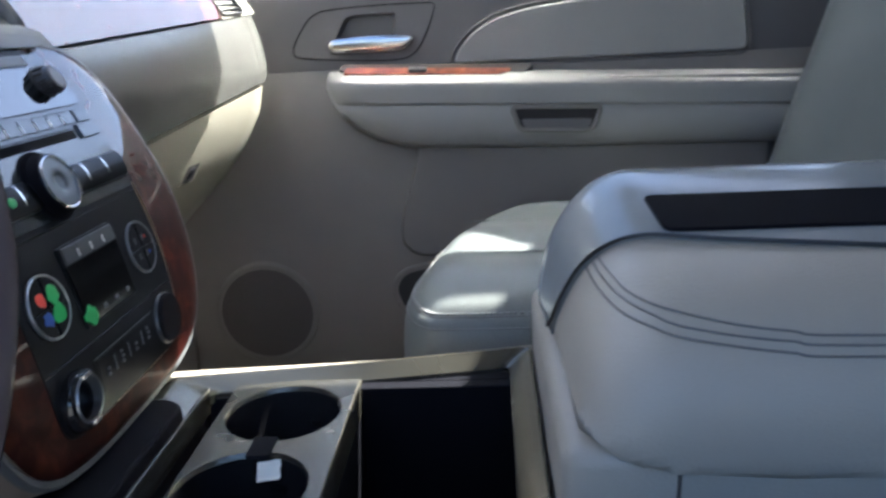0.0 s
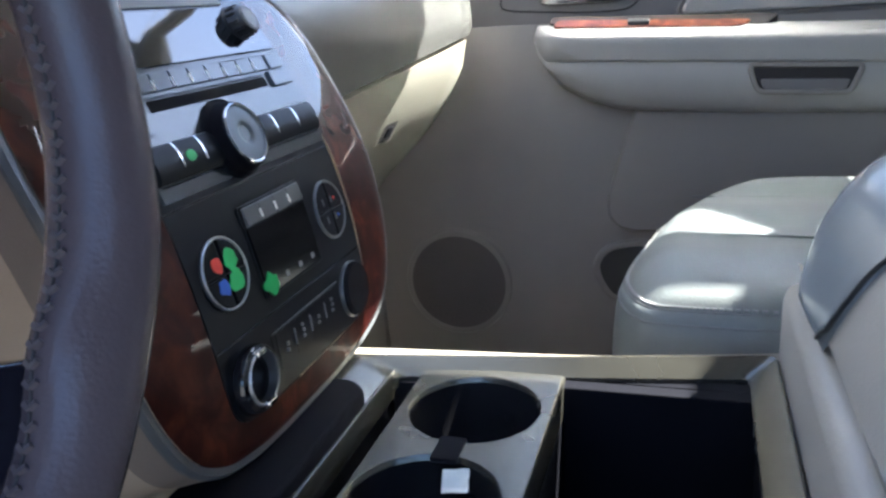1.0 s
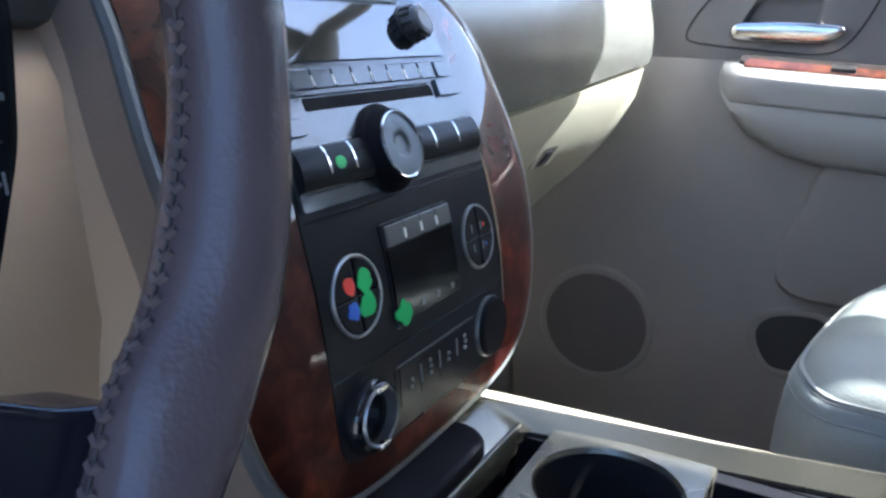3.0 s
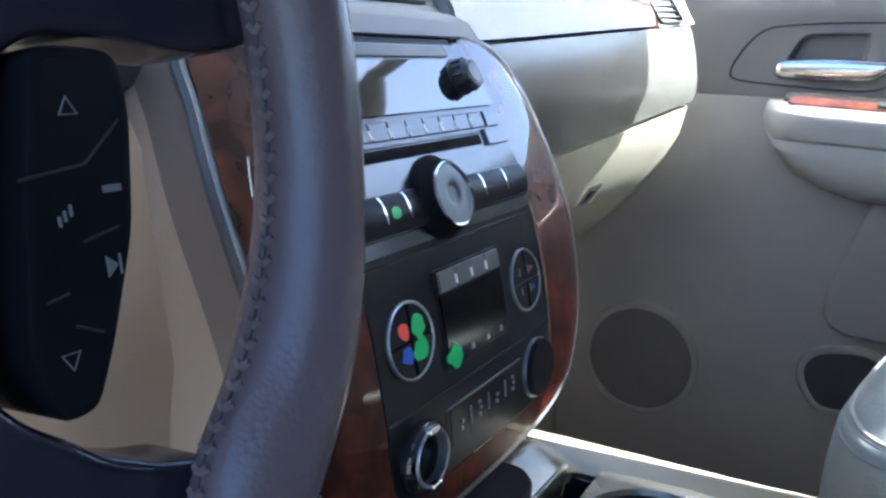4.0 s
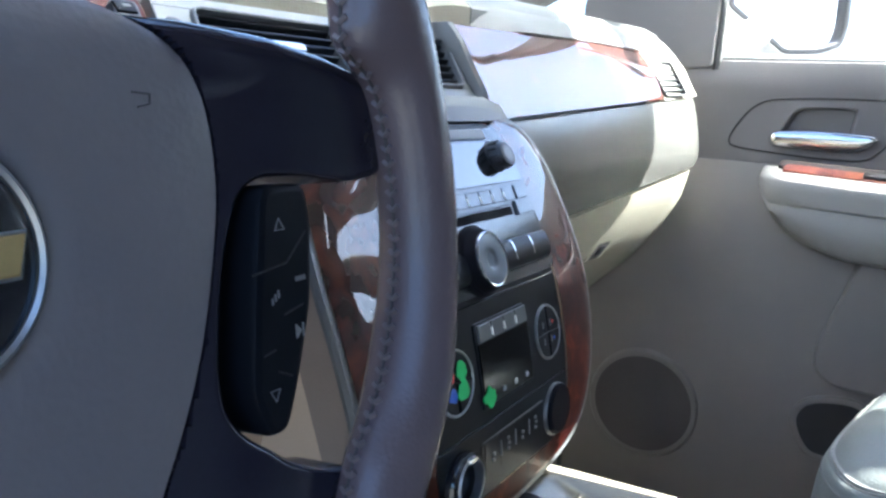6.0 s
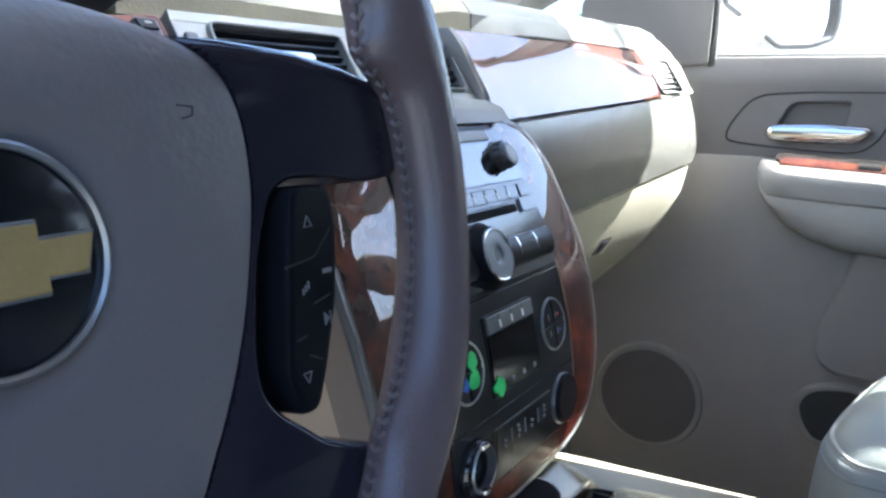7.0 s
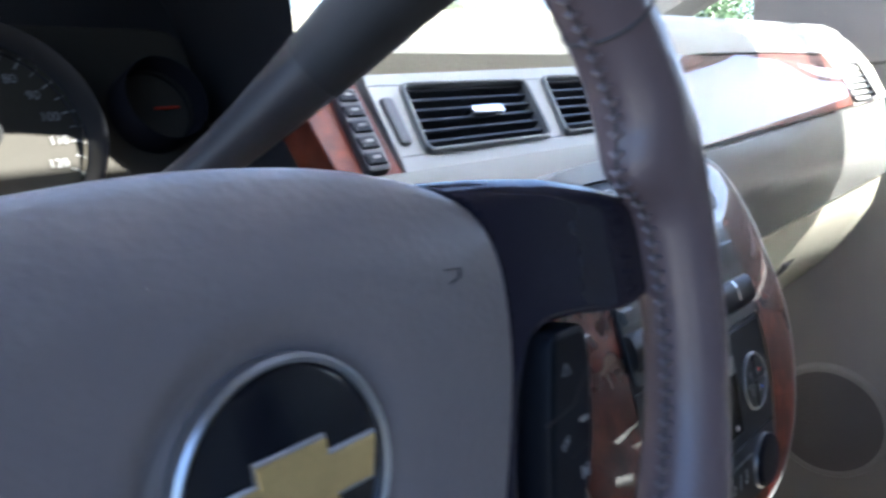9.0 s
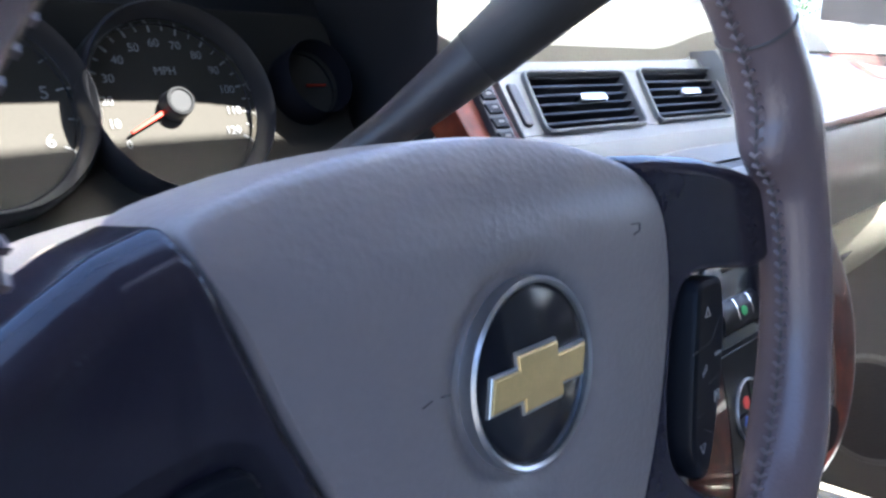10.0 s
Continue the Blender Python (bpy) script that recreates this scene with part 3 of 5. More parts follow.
ph = [(0.075, 0.455), (0.103, 0.461), (0.1125, 0.478), (0.1145, 0.53), (0.1145, 0.59), (0.112, 0.64), (0.107, 0.68), (0.101, 0.712), (0.092, 0.730), (0.07, 0.7355), (0.05, 0.736), (0.03, 0.7362)]
pctrl = [(0, 0.4545)] + ph + [(0, 0.7363)] + [(-u, z) for u, z in reversed(ph)]
inner = smooth_loop([(u, zv(z)) for u, z in pctrl], 9)
stack = thing("centre_stack", (0, 0, 0.43), "centre stack with burl wood surround, radio and climate panel", "centre console")


def crown(u, v):
    """The surround falls off towards its sides and, on the passenger's side, leans back at mid height."""
    lean = float(np.interp(v, [-0.13, -0.08, -0.02, 0.02], [0.0, 0.0008, 0.0023, 0.0026])) if v < 0.02 else 0.0026 * math.cos(math.pi * min(1.0, (v - 0.02) / 0.11))
    return lean * min(1.0, max(0.0, (u + 0.10) / 0.20)) - 0.8 * max(0, abs(u) - 0.125) ** 2


bm = bmesh.new()
loft(bm, [[SF(u * 0.998, v, -0.007 + crown(u, v)) for u, v in outer], [SF(u, v, -0.004 + crown(u, v)) for u, v in outer],
          [SF(u, v, -0.001 + crown(u, v)) for u, v in inset(outer, 0.002)], [SF(u, v, -0.002 + crown(u, v)) for u, v in inset(outer, 0.007)]])
part("surround", bm, STACK_GREY, stack, "grey edge of the surround")
bm = bmesh.new()
flare = lambda u, k: u * (1 + 0.20 * k ** 1.5 if u < 0 else 1 - 0.02 * k)
loft(bm, [[SF(flare(u * 0.993, k), v, -0.006 - 0.12 * k + crown(u, v)) for u, v in outer] for k in (1.0, 0.8, 0.6, 0.4, 0.3, 0.22)])
part("side_wall", bm, mat("stack_side_plastic", (0.40, 0.31, 0.225), 0.5, grain=0.2, size=0.0012), stack, "tan side wall flaring out behind the surround")
# shade behind the surround's edge is put into this band's darker colour
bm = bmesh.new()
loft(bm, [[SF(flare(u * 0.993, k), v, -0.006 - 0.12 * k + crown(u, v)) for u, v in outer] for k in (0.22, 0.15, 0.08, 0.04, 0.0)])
part("shade_band", bm, mat("stack_band_shade", (0.185, 0.148, 0.12), 0.5, grain=0.25, size=0.0012), stack, "grey-brown band behind the surround, coloured for shade")
bm = bmesh.new()
o2 = inset(outer, 0.0068)
rings = []
for k in range(13):
    t = k / 12
    rings.append([SF(a[0] * (1 - t) + b[0] * t, a[1] * (1 - t) + b[1] * t, -0.001 + crown(a[0] * (1 - t) + b[0] * t, a[1] * (1 - t) + b[1] * t) + 0.0015 * min(1, 6 * t)) for a, b in zip(o2, inner)])
loft(bm, rings)
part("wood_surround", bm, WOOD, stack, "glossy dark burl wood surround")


def stack_face(rows, n, cols=7):
    """A face that follows the bowed stack, from rows of (height, half width)."""
    return sheet([[SF(-w + 2 * w * k / (cols - 1), zv(z), n) for k in range(cols)] for z, w in rows], 0.012, (-1, 0, -0.3))


panel_rows = [(0.4555, 0.085), (0.457, 0.095), (0.461, 0.104), (0.468, 0.110), (0.478, 0.1122), (0.50, 0.1132), (0.53, 0.1142), (0.56, 0.1143), (0.59, 0.1142), (0.62, 0.1128), (0.65, 0.1108), (0.68, 0.1065), (0.70, 0.1028), (0.715, 0.0995), (0.725, 0.095), (0.731, 0.089), (0.735, 0.078)]
part("panel", stack_face(panel_rows, 0.0012), SATIN, stack, "black control panel")


part("top_cap", stack_face([(0.7372, 0.104), (0.7400, 0.118), (0.7435, 0.122), (0.7475, 0.108), (0.7500, 0.078), (0.7510, 0.04)], 0.0036, 11), STACK_GREY, stack, "grey plastic cap above the radio")


def on_stack(name, outline, low, high, material, label="", edge=0.0008, parent=None):
    return part(name, plate(SF, [(u, zv(z)) for u, z in outline], low, high, edge), material, parent or stack, label, smooth=False)


def bowed(name, u0, u1, z0, z1, n, material, label, parent, narrow=0.0):
    """A thin glossy face that follows the stack's bow."""
    rows = []
    for i in range(9):
        t = i / 8
        z = z0 + (z1 - z0) * t
        rows.append([SF((u0 + narrow * t) + ((u1 - narrow * t) - (u0 + narrow * t)) * k / 6, zv(z), n) for k in range(7)])
    return part(name, sheet(rows, 0.002, (-1, 0, -0.3)), material, parent, label)


# grooves between the modules
for z, w in ((0.597, 0.113), (0.509, 0.112)):
    on_stack("groove", rect(-w, w, z - 0.0007, z + 0.0007, 0.0003), 0.0005, 0.0020, GLOSS)
radio = part("radio_face", stack_face([(0.602, 0.109), (0.604, 0.110), (0.62, 0.110), (0.64, 0.1085), (0.66, 0.1065), (0.68, 0.104), (0.70, 0.1005), (0.715, 0.0978), (0.728, 0.0945), (0.730, 0.0925)], 0.0036), RADIO, stack, "black radio face")
bowed("display", -0.098, 0.100, 0.682, 0.718, 0.0054, DISPLAY, "glossy dark radio display", radio, 0.005)
on_stack("top_strip", rect(-0.092, 0.066, 0.7205, 0.7295, 0.001), 0.003, 0.0050, STACK_GREY, "grey strip above the display", parent=radio)
for k in range(8):
    u = -0.088 + k * 0.0205
    on_stack("preset_button", rect(u, u + 0.0200, 0.6660, 0.6778, 0.0006), 0.003, 0.0052, RADIO, parent=radio)
    if k < 7:
        on_stack("preset_mark", rect(u + 0.0190, u + 0.0203, 0.6675, 0.6735, 0.0003), 0.0045, 0.0060, WHITE, parent=radio, edge=0.0002)
on_stack("disc_slot", rect(-0.082, 0.064, 0.6540, 0.6615, 0.001), 0.003, 0.0042, MATTE, "dark disc slot", parent=radio)
on_stack("key_strip", rect(0.079, 0.099, 0.6660, 0.6778, 0.0006), 0.003, 0.0052, RADIO, parent=radio)
on_stack("lower_groove", rect(-0.106, 0.107, 0.6105, 0.6112, 0.0002), 0.003, 0.0042, MATTE, "fine groove under the buttons", 0.0002, radio)
on_stack("slot_lip", rect(-0.09, 0.064, 0.6625, 0.6640, 0.0005), 0.003, 0.0060, RADIO, parent=radio)
on_stack("eject_button", rect(0.070, 0.101, 0.6525, 0.665, 0.001), 0.003, 0.0062, RADIO, parent=radio)
on_stack("eject_button", rect(-0.105, -0.090, 0.641, 0.651, 0.001), 0.003, 0.0062, RADIO, parent=radio)
for lo, hi, n in ((-0.109, -0.034, 3), (0.004, 0.106, 3)):
    bm = bmesh.new()
    ang = [math.pi * k / 8 for k in range(9)]
    loft(bm, [[SF(u, zv(0.6235) + 0.0125 * math.cos(a), 0.003 + 0.0062 * math.sin(a) ** 0.7) for a in ang] for u in (lo, hi)], closed=False, cap=(True, True))
    bar = part("button_bar", bm, SATIN, radio, "rounded bar of buttons")
    for k in range(1, n):
        u = lo + (hi - lo) * k / n
        bm = bmesh.new()
        loft(bm, [[SF(u + s, zv(0.6235) + 0.0128 * math.cos(a), 0.003 + 0.0066 * math.sin(a) ** 0.7) for a in ang[1:6]] for s in (-0.0009, 0.0009)], closed=False)
        bmesh.ops.solidify(bm, geom=bm.faces[:], thickness=0.0006)
        part("divider", bm, CHROME, bar, "bright divider")
KU, KV = -0.0165, zv(0.6262)
knob = part("volume_knob", turned(SF, KU, KV, [(0.0285, 0.001), (0.0285, 0.006), (0.0265, 0.0075), (0.0255, 0.0080), (0.0240, 0.0135), (0.0230, 0.0160), (0.020, 0.0160)], 56), MATTE, stack, "large black volume knob")
part("knob_ring", turned(SF, KU, KV, [(0.0222, 0.0145), (0.0220, 0.0173), (0.0212, 0.0181), (0.0202, 0.0175), (0.0200, 0.0163)], 56), CHROME, knob, "chrome ring")
part("knob_face", turned(SF, KU, KV, [(0.0201, 0.0163), (0.0095, 0.0171), (0.0075, 0.0165), (0.006, 0.0151), (0.0, 0.0147)], 48), mat("knob_grey", (0.075, 0.085, 0.095), 0.35, metal=0.3), knob, "grey knob face with a dimple")
tk = part("tuning_knob", turned(SF, 0.066, zv(0.7045), [(0.0145, 0.003), (0.0145, 0.006), (0.0120, 0.007), (0.0112, 0.0175), (0.0104, 0.019), (0.0086, 0.0195), (0.0078, 0.019), (0.0, 0.019)], 36), BLACK, stack, "small black tuning knob")
for k in range(12):
    a = 2 * math.pi * k / 12
    part("grip_rib", tube([SF(0.066 + 0.0120 * math.cos(a), zv(0.7045) + 0.0120 * math.sin(a), h) for h in (0.007, 0.0155)], 0.0014, 6), BLACK, tk)
part("knob_face", turned(SF, 0.066, zv(0.7045), [(0.0077, 0.0185), (0.0077, 0.0196), (0.0, 0.0198)], 24), STACK_GREY, tk, "grey face")

# dabs of green paint on the left button bar
for du, k in ((-0.0735, 0.9),):
    part("paint_dab", plate(SF, [(du + p, zv(0.6240) + q) for p, q in circle(0, 0, 0.0052 * k, 14, 0.0042 * k)], 0.0085, 0.0098, 0.0003), GREEN, radio, "dab of green paint")
# climate panel
for u, cols in ((-0.080, (RED, GREEN, BLUE, GREEN)), (0.080, (SATIN, RED, SATIN, BLUE))):
    dial = part("climate_dial", turned(SF, u, 0.0, [(0.0245, 0.001), (0.0245, 0.0028), (0.0239, 0.0036), (0.0230, 0.0034), (0.0226, 0.0024)], 48), DIAL_RING if u < 0 else RING_DIM, stack, "chrome ring round four buttons")
    for q in range(4):
        a0 = math.pi / 2 * q
        pts = [(0.0007, 0.0007)] + [(0.0222 * math.cos(t), 0.0222 * math.sin(t)) for t in np.linspace(0.07, math.pi / 2 - 0.07, 8)]
        rot = [(u + a * math.cos(a0) - b * math.sin(a0), a * math.sin(a0) + b * math.cos(a0)) for a, b in pts]
        key = part("dial_button", plate(SF, rot, 0.001, 0.0032, 0.0005), SATIN, dial)
        c = cols[{1: 0, 0: 1, 2: 2, 3: 3}[q]]
        cu, cv = u + 0.0105 * math.cos(a0 + 0.785), 0.0105 * math.sin(a0 + 0.785)
        if u < 0:
            random.seed(7 + q)
            blob = [(cu + (0.0076 if c is GREEN else 0.0058) * (1 + 0.25 * random.uniform(-1, 1)) * math.cos(t), cv + (0.0076 if c is GREEN else 0.0058) * (1 + 0.25 * random.uniform(-1, 1)) * math.sin(t)) for t in np.linspace(0, 2 * math.pi, 12)[:-1]]
            part("paint_dab", plate(SF, smooth_loop(blob, 2), 0.0028, 0.0036, 0.0002), c, key, "dab of coloured paint")
        else:
            if c is not SATIN:
                part("dot", plate(SF, circle(cu + 0.002, cv, 0.0016, 12), 0.0030, 0.0036, 0.0002), c, key)
            part("symbol", plate(SF, rect(cu - 0.0035, cu - 0.0020, cv - 0.003, cv + 0.003, 0.0006), 0.0030, 0.0036, 0.0002), DIM, key)
clim = on_stack("climate_display", rounded([(-0.045, 0.519), (0.043, 0.519), (0.043, 0.583), (-0.045, 0.583)], 0.003), 0.0, 0.0028, SATIN, "dark climate display", 0.0006)
for k in range(4):
    u = -0.041 + k * 0.0205
    on_stack("display_button", rect(u, u + 0.0200, 0.5685, 0.5812, 0.0006), 0.002, 0.0046, BUTTON, parent=clim)
    if k < 3:
        on_stack("display_mark", rect(u + 0.0188, u + 0.0204, 0.5705, 0.5765, 0.0004), 0.004, 0.0056, WHITE, parent=clim, edge=0.0002)
    on_stack("symbol", rect(u + 0.006, u + 0.0105, 0.5250, 0.5290, 0.001), 0.0028, 0.0040, GREEN if k == 0 else DIM, parent=clim, edge=0.0002)
bowed("screen", -0.0425, 0.0405, 0.5215, 0.5670, 0.0034, SCREEN, "dark screen", clim)
random.seed(3)
blob = [(-0.036 + 0.009 * (1 + 0.3 * random.uniform(-1, 1)) * math.cos(t), 0.5275 + 0.0068 * (1 + 0.35 * random.uniform(-1, 1)) * math.sin(t)) for t in np.linspace(0, 2 * math.pi, 12)[:-1]]
on_stack("paint_dab", smooth_loop(blob, 2), 0.0034, 0.0045, GREEN, "dab of green paint", 0.0002, clim)
# lower switch panel with two sockets
strip = bowed("switch_panel", -0.052, 0.058, 0.4695, 0.4955, 0.0016, SATIN, "row of dark switches", stack)
for k in range(4):
    u = -0.047 + k * 0.0255
    bowed("switch", u, u + 0.0251, 0.4705, 0.4945, 0.0021, SATIN, "", strip)
    for q in range(2 + k % 2):
        on_stack("symbol", rect(u + 0.0105 + 0.001 * (q % 2), u + 0.0130 + 0.001 * (q % 2), 0.4780 + 0.0042 * q, 0.4805 + 0.0042 * q, 0.0006), 0.002, 0.0036, DIM, parent=strip, edge=0.0001)
    if k:
        on_stack("divider", rect(u - 0.0010, u - 0.0002, 0.4775, 0.4895, 0.0002), 0.002, 0.0034, DIM, parent=strip, edge=0.0001)
on_stack("switch_line", rect(-0.050, 0.057, 0.4962, 0.4969, 0.0002), 0.001, 0.0030, STACK_GREY, "thin grey line above the switches", 0.0002)
SU, SV = -0.083, zv(0.4795)
socket = part("power_socket", turned(SF, SU, SV, [(0.0235, 0.0), (0.0235, 0.005), (0.0222, 0.0085), (0.0190, 0.0100), (0.0170, 0.0100)], 40), GLOSS, stack, "open power socket with a dark collar")
part("socket_ring", turned(SF, SU, SV, [(0.0186, 0.008), (0.0184, 0.0108), (0.0176, 0.0118), (0.0164, 0.0112), (0.0158, 0.004), (0.0158, -0.012)], 40), DIAL_RING, socket, "worn chrome ring")
part("socket_well", turned(SF, SU, SV, [(0.0157, 0.004), (0.0157, -0.014), (0.0, -0.0145)], 32), BLACK, socket, "dark socket well")
for a in (math.pi / 2, -math.pi / 2):
    part("latch", plate(SF, [(SU + p, SV + 0.0176 * math.sin(a) + q) for p, q in rect(-0.005, 0.005, -0.0022, 0.0022, 0.001)], 0.009, 0.0142, 0.001), CHROME, socket)
cap2 = part("socket_cap", turned(SF, 0.084, zv(0.4815), [(0.0225, 0.0), (0.0225, 0.006), (0.0205, 0.0085), (0.0, 0.0095)], 40), MATTE, stack, "closed black power socket cap")
part("cap_ring", turned(SF, 0.084, zv(0.4815), [(0.0236, 0.0), (0.0236, 0.0040), (0.0232, 0.0046), (0.0227, 0.004)], 40), RING_DIM, cap2, "thin silver ring")

# ---- floor console ----
console = thing("floor_console", (0.3, 0, 0.0), "beige floor console with silver tray and cup holders", "console")


def edge_y(x):
    """Outer edge of the console's right rail."""
    return float(np.interp(x, [-0.12, 0.015, 0.19, 0.33, 0.37, 0.60, 1.0], [0.088, 0.110, 0.122, 0.141, 0.155, 0.172, 0.172]))


def tray_y(x):
    """Outer edge of the silver tray frame beside the rail."""
    return float(np.interp(x, [-0.12, 0.012, 0.19, 0.33, 0.37, 1.0], [0.075, 0.0885, 0.112, 0.137, 0.146, 0.150]))


bm = bmesh.new()
rings = []
for x in np.linspace(-0.66, 1.0, 56):
    w, q = edge_y(x), tray_y(x) + 0.0005
    l = min(0.19, 0.172 + 0.05 * max(0, 0.37 - x))
    rings.append([(x, -l - 0.012, 0.0), (x, -l - 0.008, 0.32), (x, -l, 0.403), (x, -l + 0.004, 0.412), (x, -l + 0.016, 0.4155), (x, -l + 0.017, 0.24), (x, q - 0.001, 0.24), (x, q, 0.4155), (x, w - 0.004, 0.4135), (x, w, 0.405), (x, w + 0.008, 0.32), (x, w + 0.010, 0.0)])
loft(bm, rings, cap=(True, True))
part("body", bm, BEIGE, console, "beige console body")
CF = Frame((0, 0, 0.415), (1, 0, 0), (0, 1, 0))
fr_out = rounded([(0.004, -0.165), (0.357, -0.160), (0.359, 0.1435), (0.330, 0.137), (0.19, 0.112), (0.004, 0.0875)], 0.018, 6)
fr_in = rounded([(0.045, -0.146), (0.334, -0.140), (0.336, 0.121), (0.325, 0.118), (0.19, 0.099), (0.045, 0.077)], 0.016, 6)
bm = bmesh.new()
loft(bm, [[CF(u, v, -0.03) for u, v in fr_out], [CF(u, v, -0.001) for u, v in fr_out], [CF(u, v, 0.0005) for u, v in inset(fr_out, 0.002)],
          [CF(u, v, -0.010) for u, v in inset(fr_in, -0.003)], [CF(u, v, -0.013) for u, v in fr_in], [CF(u, v, -0.022) for u, v in fr_in]])
part("tray_frame", bm, SILVER, console, "silver-painted frame round the tray")
part("rear_box", box((0.3605, -0.166, 0.30), (0.92, 0.160, 0.476), 0.014, 3), LEATHER, console, "grey padded box under the armrest")
part("box_seam", tube([(0.4335, -0.1664, 0.475), (0.4305, -0.1664, 0.40), (0.429, -0.1664, 0.31)], 0.0012, 6), RIM_DARK, console, "upright seam of the box")
for lo, hi in (((0.02, 0.085, 0.25), (0.345, 0.1, 0.40)), ((0.02, -0.17, 0.25), (0.345, -0.158, 0.40)), ((0.02, -0.165, 0.245), (0.345, 0.09, 0.25))):
    part("well_liner", box(lo, hi, 0.002), MATTE, console, "black liner under the tray", angle=20)
part("bin", join(box((0.19, -0.155, 0.262), (0.345, 0.125, 0.268)), box((0.341, -0.16, 0.26), (0.347, 0.13, 0.40)), box((0.19, 0.104, 0.26), (0.345, 0.118, 0.398)),
                 box((0.19, -0.157, 0.26), (0.345, -0.145, 0.398)), box((0.186, -0.15, 0.26), (0.1915, 0.12, 0.385))), MATTE, console, "deep black storage bin", angle=20)
part("slot_well", join(box((0.03, -0.155, 0.35), (0.09, 0.10, 0.356)), box((0.0405, -0.15, 0.35), (0.0425, 0.085, 0.398)), box((0.045, 0.076, 0.35), (0.09, 0.09, 0.398))), MATTE, console, "black slot ahead of the cup holders")
part("front_bar", plate(CF, rounded([(0.0425, -0.155), (0.0465, -0.155), (0.0475, 0.078), (0.0440, 0.078)], 0.0012), -0.03, -0.007, 0.001), SILVER, console, "thin silver bar ahead of the slot")
part("ashtray_lid", plate(CF, rounded([(-0.03, -0.168), (0.0415, -0.168), (0.0420, 0.026), (0.026, 0.040), (-0.03, 0.040)], 0.008, 4), -0.045, 0.0022, 0.004, 4), MATTE, console, "black lid under the stack")
# cup plate with two open wells
cups = [(0.131, 0.030, 0.0500), (0.127, -0.090, 0.0500)]
bm = bmesh.new()
N = 48
y_cut = -0.030
z_top = -0.009
for ci, (cx, cy, r) in enumerate(cups):
    v_lo, v_hi = ((y_cut, 0.0945) if ci == 0 else (-0.156, y_cut))
    cell = []
    cir = []
    corners = [math.atan2(v - cy, u - cx) % (2 * math.pi) for u in (0.0725, 0.192) for v in (v_lo, v_hi)]
    for a in sorted([2 * math.pi * (i + 0.37) / N for i in range(N)] + corners):
        dx, dy = math.cos(a), math.sin(a)
        ts = []
        if dx > 1e-6:
            ts.append((0.192 - cx) / dx)
        if dx < -1e-6:
            ts.append((0.0725 - cx) / dx)
        if dy > 1e-6:
            ts.append((v_hi - cy) / dy)
        if dy < -1e-6:
            ts.append((v_lo - cy) / dy)
        t = min(ts)
        cell.append((cx + dx * t, cy + dy * t))
        cir.append((cx + dx * r, cy + dy * r))
    loft(bm, [[CF(u, v, z_top - 0.03) for u, v in cell], [CF(u, v, z_top - 0.0025) for u, v in cell], [CF(u, v, z_top) for u, v in [(u - 0.002 * (u > 0.19), v) for u, v in cell]], [CF(u, v, z_top) for u, v in [(cx + (u - cx) * 1.04, cy + (v - cy) * 1.04) for u, v in cir]],
              [CF(u, v, z_top - 0.003) for u, v in cir], [CF(u, v, z_top - 0.006) for u, v in [(cx + (u - cx) * 0.985, cy + (v - cy) * 0.985) for u, v in cir]]])
cup_plate = part("cup_plate", bm, SILVER, console, "silver-painted cup holder plate", angle=50)
for cx, cy, r in cups:
    part("cup_well", turned(CF, cx, cy, [(r * 0.99, z_top - 0.004), (r * 0.95, z_top - 0.02), (r * 0.92, z_top - 0.03), (r * 0.80, z_top - 0.075), (r * 0.7, z_top - 0.08), (0, z_top - 0.08)], 40), GLOSS, cup_plate, "glossy black cup well")
part("cup_link", plate(CF, rect(0.118, 0.138, -0.046, -0.015, 0.003), z_top - 0.002, z_top + 0.0008, 0.0006), MATTE, cup_plate, "black link between the wells")
slip = thing("paper_slip", (0.145, -0.06, 0.40), "small crumpled white paper slip in the cup holder", "paper slip")
sf = Frame((0.143, -0.066, 0.405), (1, 0.1, 0.1), (-0.1, 0.75, 0.6))
bm = bmesh.new()
random.seed(5)
g = [[bm.verts.new(sf(-0.009 + 0.018 * i / 4, -0.008 + 0.016 * j / 4, random.uniform(-0.002, 0.002))) for j in range(5)] for i in range(5)]
for i in range(4):
    for j in range(4):
        bm.faces.new((g[i][j], g[i + 1][j], g[i + 1][j + 1], g[i][j + 1]))
bmesh.ops.solidify(bm, geom=bm.faces[:], thickness=0.0008)
part("sheet", bm, PAPER, slip)

# ---- armrest lid ----
lid = thing("armrest", (0.6, 0, 0.41), "padded grey leather centre armrest with a plastic tray strip", "armrest")


LID = [(-0.155, 0.412), (-0.168, 0.440), (-0.172, 0.470), (-0.169, 0.502), (-0.156, 0.530), (-0.135, 0.551), (-0.100, 0.566), (-0.060, 0.5745), (-0.030, 0.580), (0.03, 0.588),
       (0.095, 0.586), (0.125, 0.570), (0.150, 0.545), (0.168, 0.505), (0.172, 0.470), (0.168, 0.440), (0.155, 0.412)]


LID = [(p.x, p.y) for p in smooth_line([(y, z) for y, z in LID], 4)]


def lid_ring(x, f):
    """Cross-section of the padded lid; f runs from 0 at the nose to 1 on the flat."""
    s = math.sin(min(1, f) * math.pi / 2)
    return [(x, y * (0.93 + 0.07 * s), 0.412 + (z - 0.412) * (0.35 + 0.65 * s)) for y, z in LID]


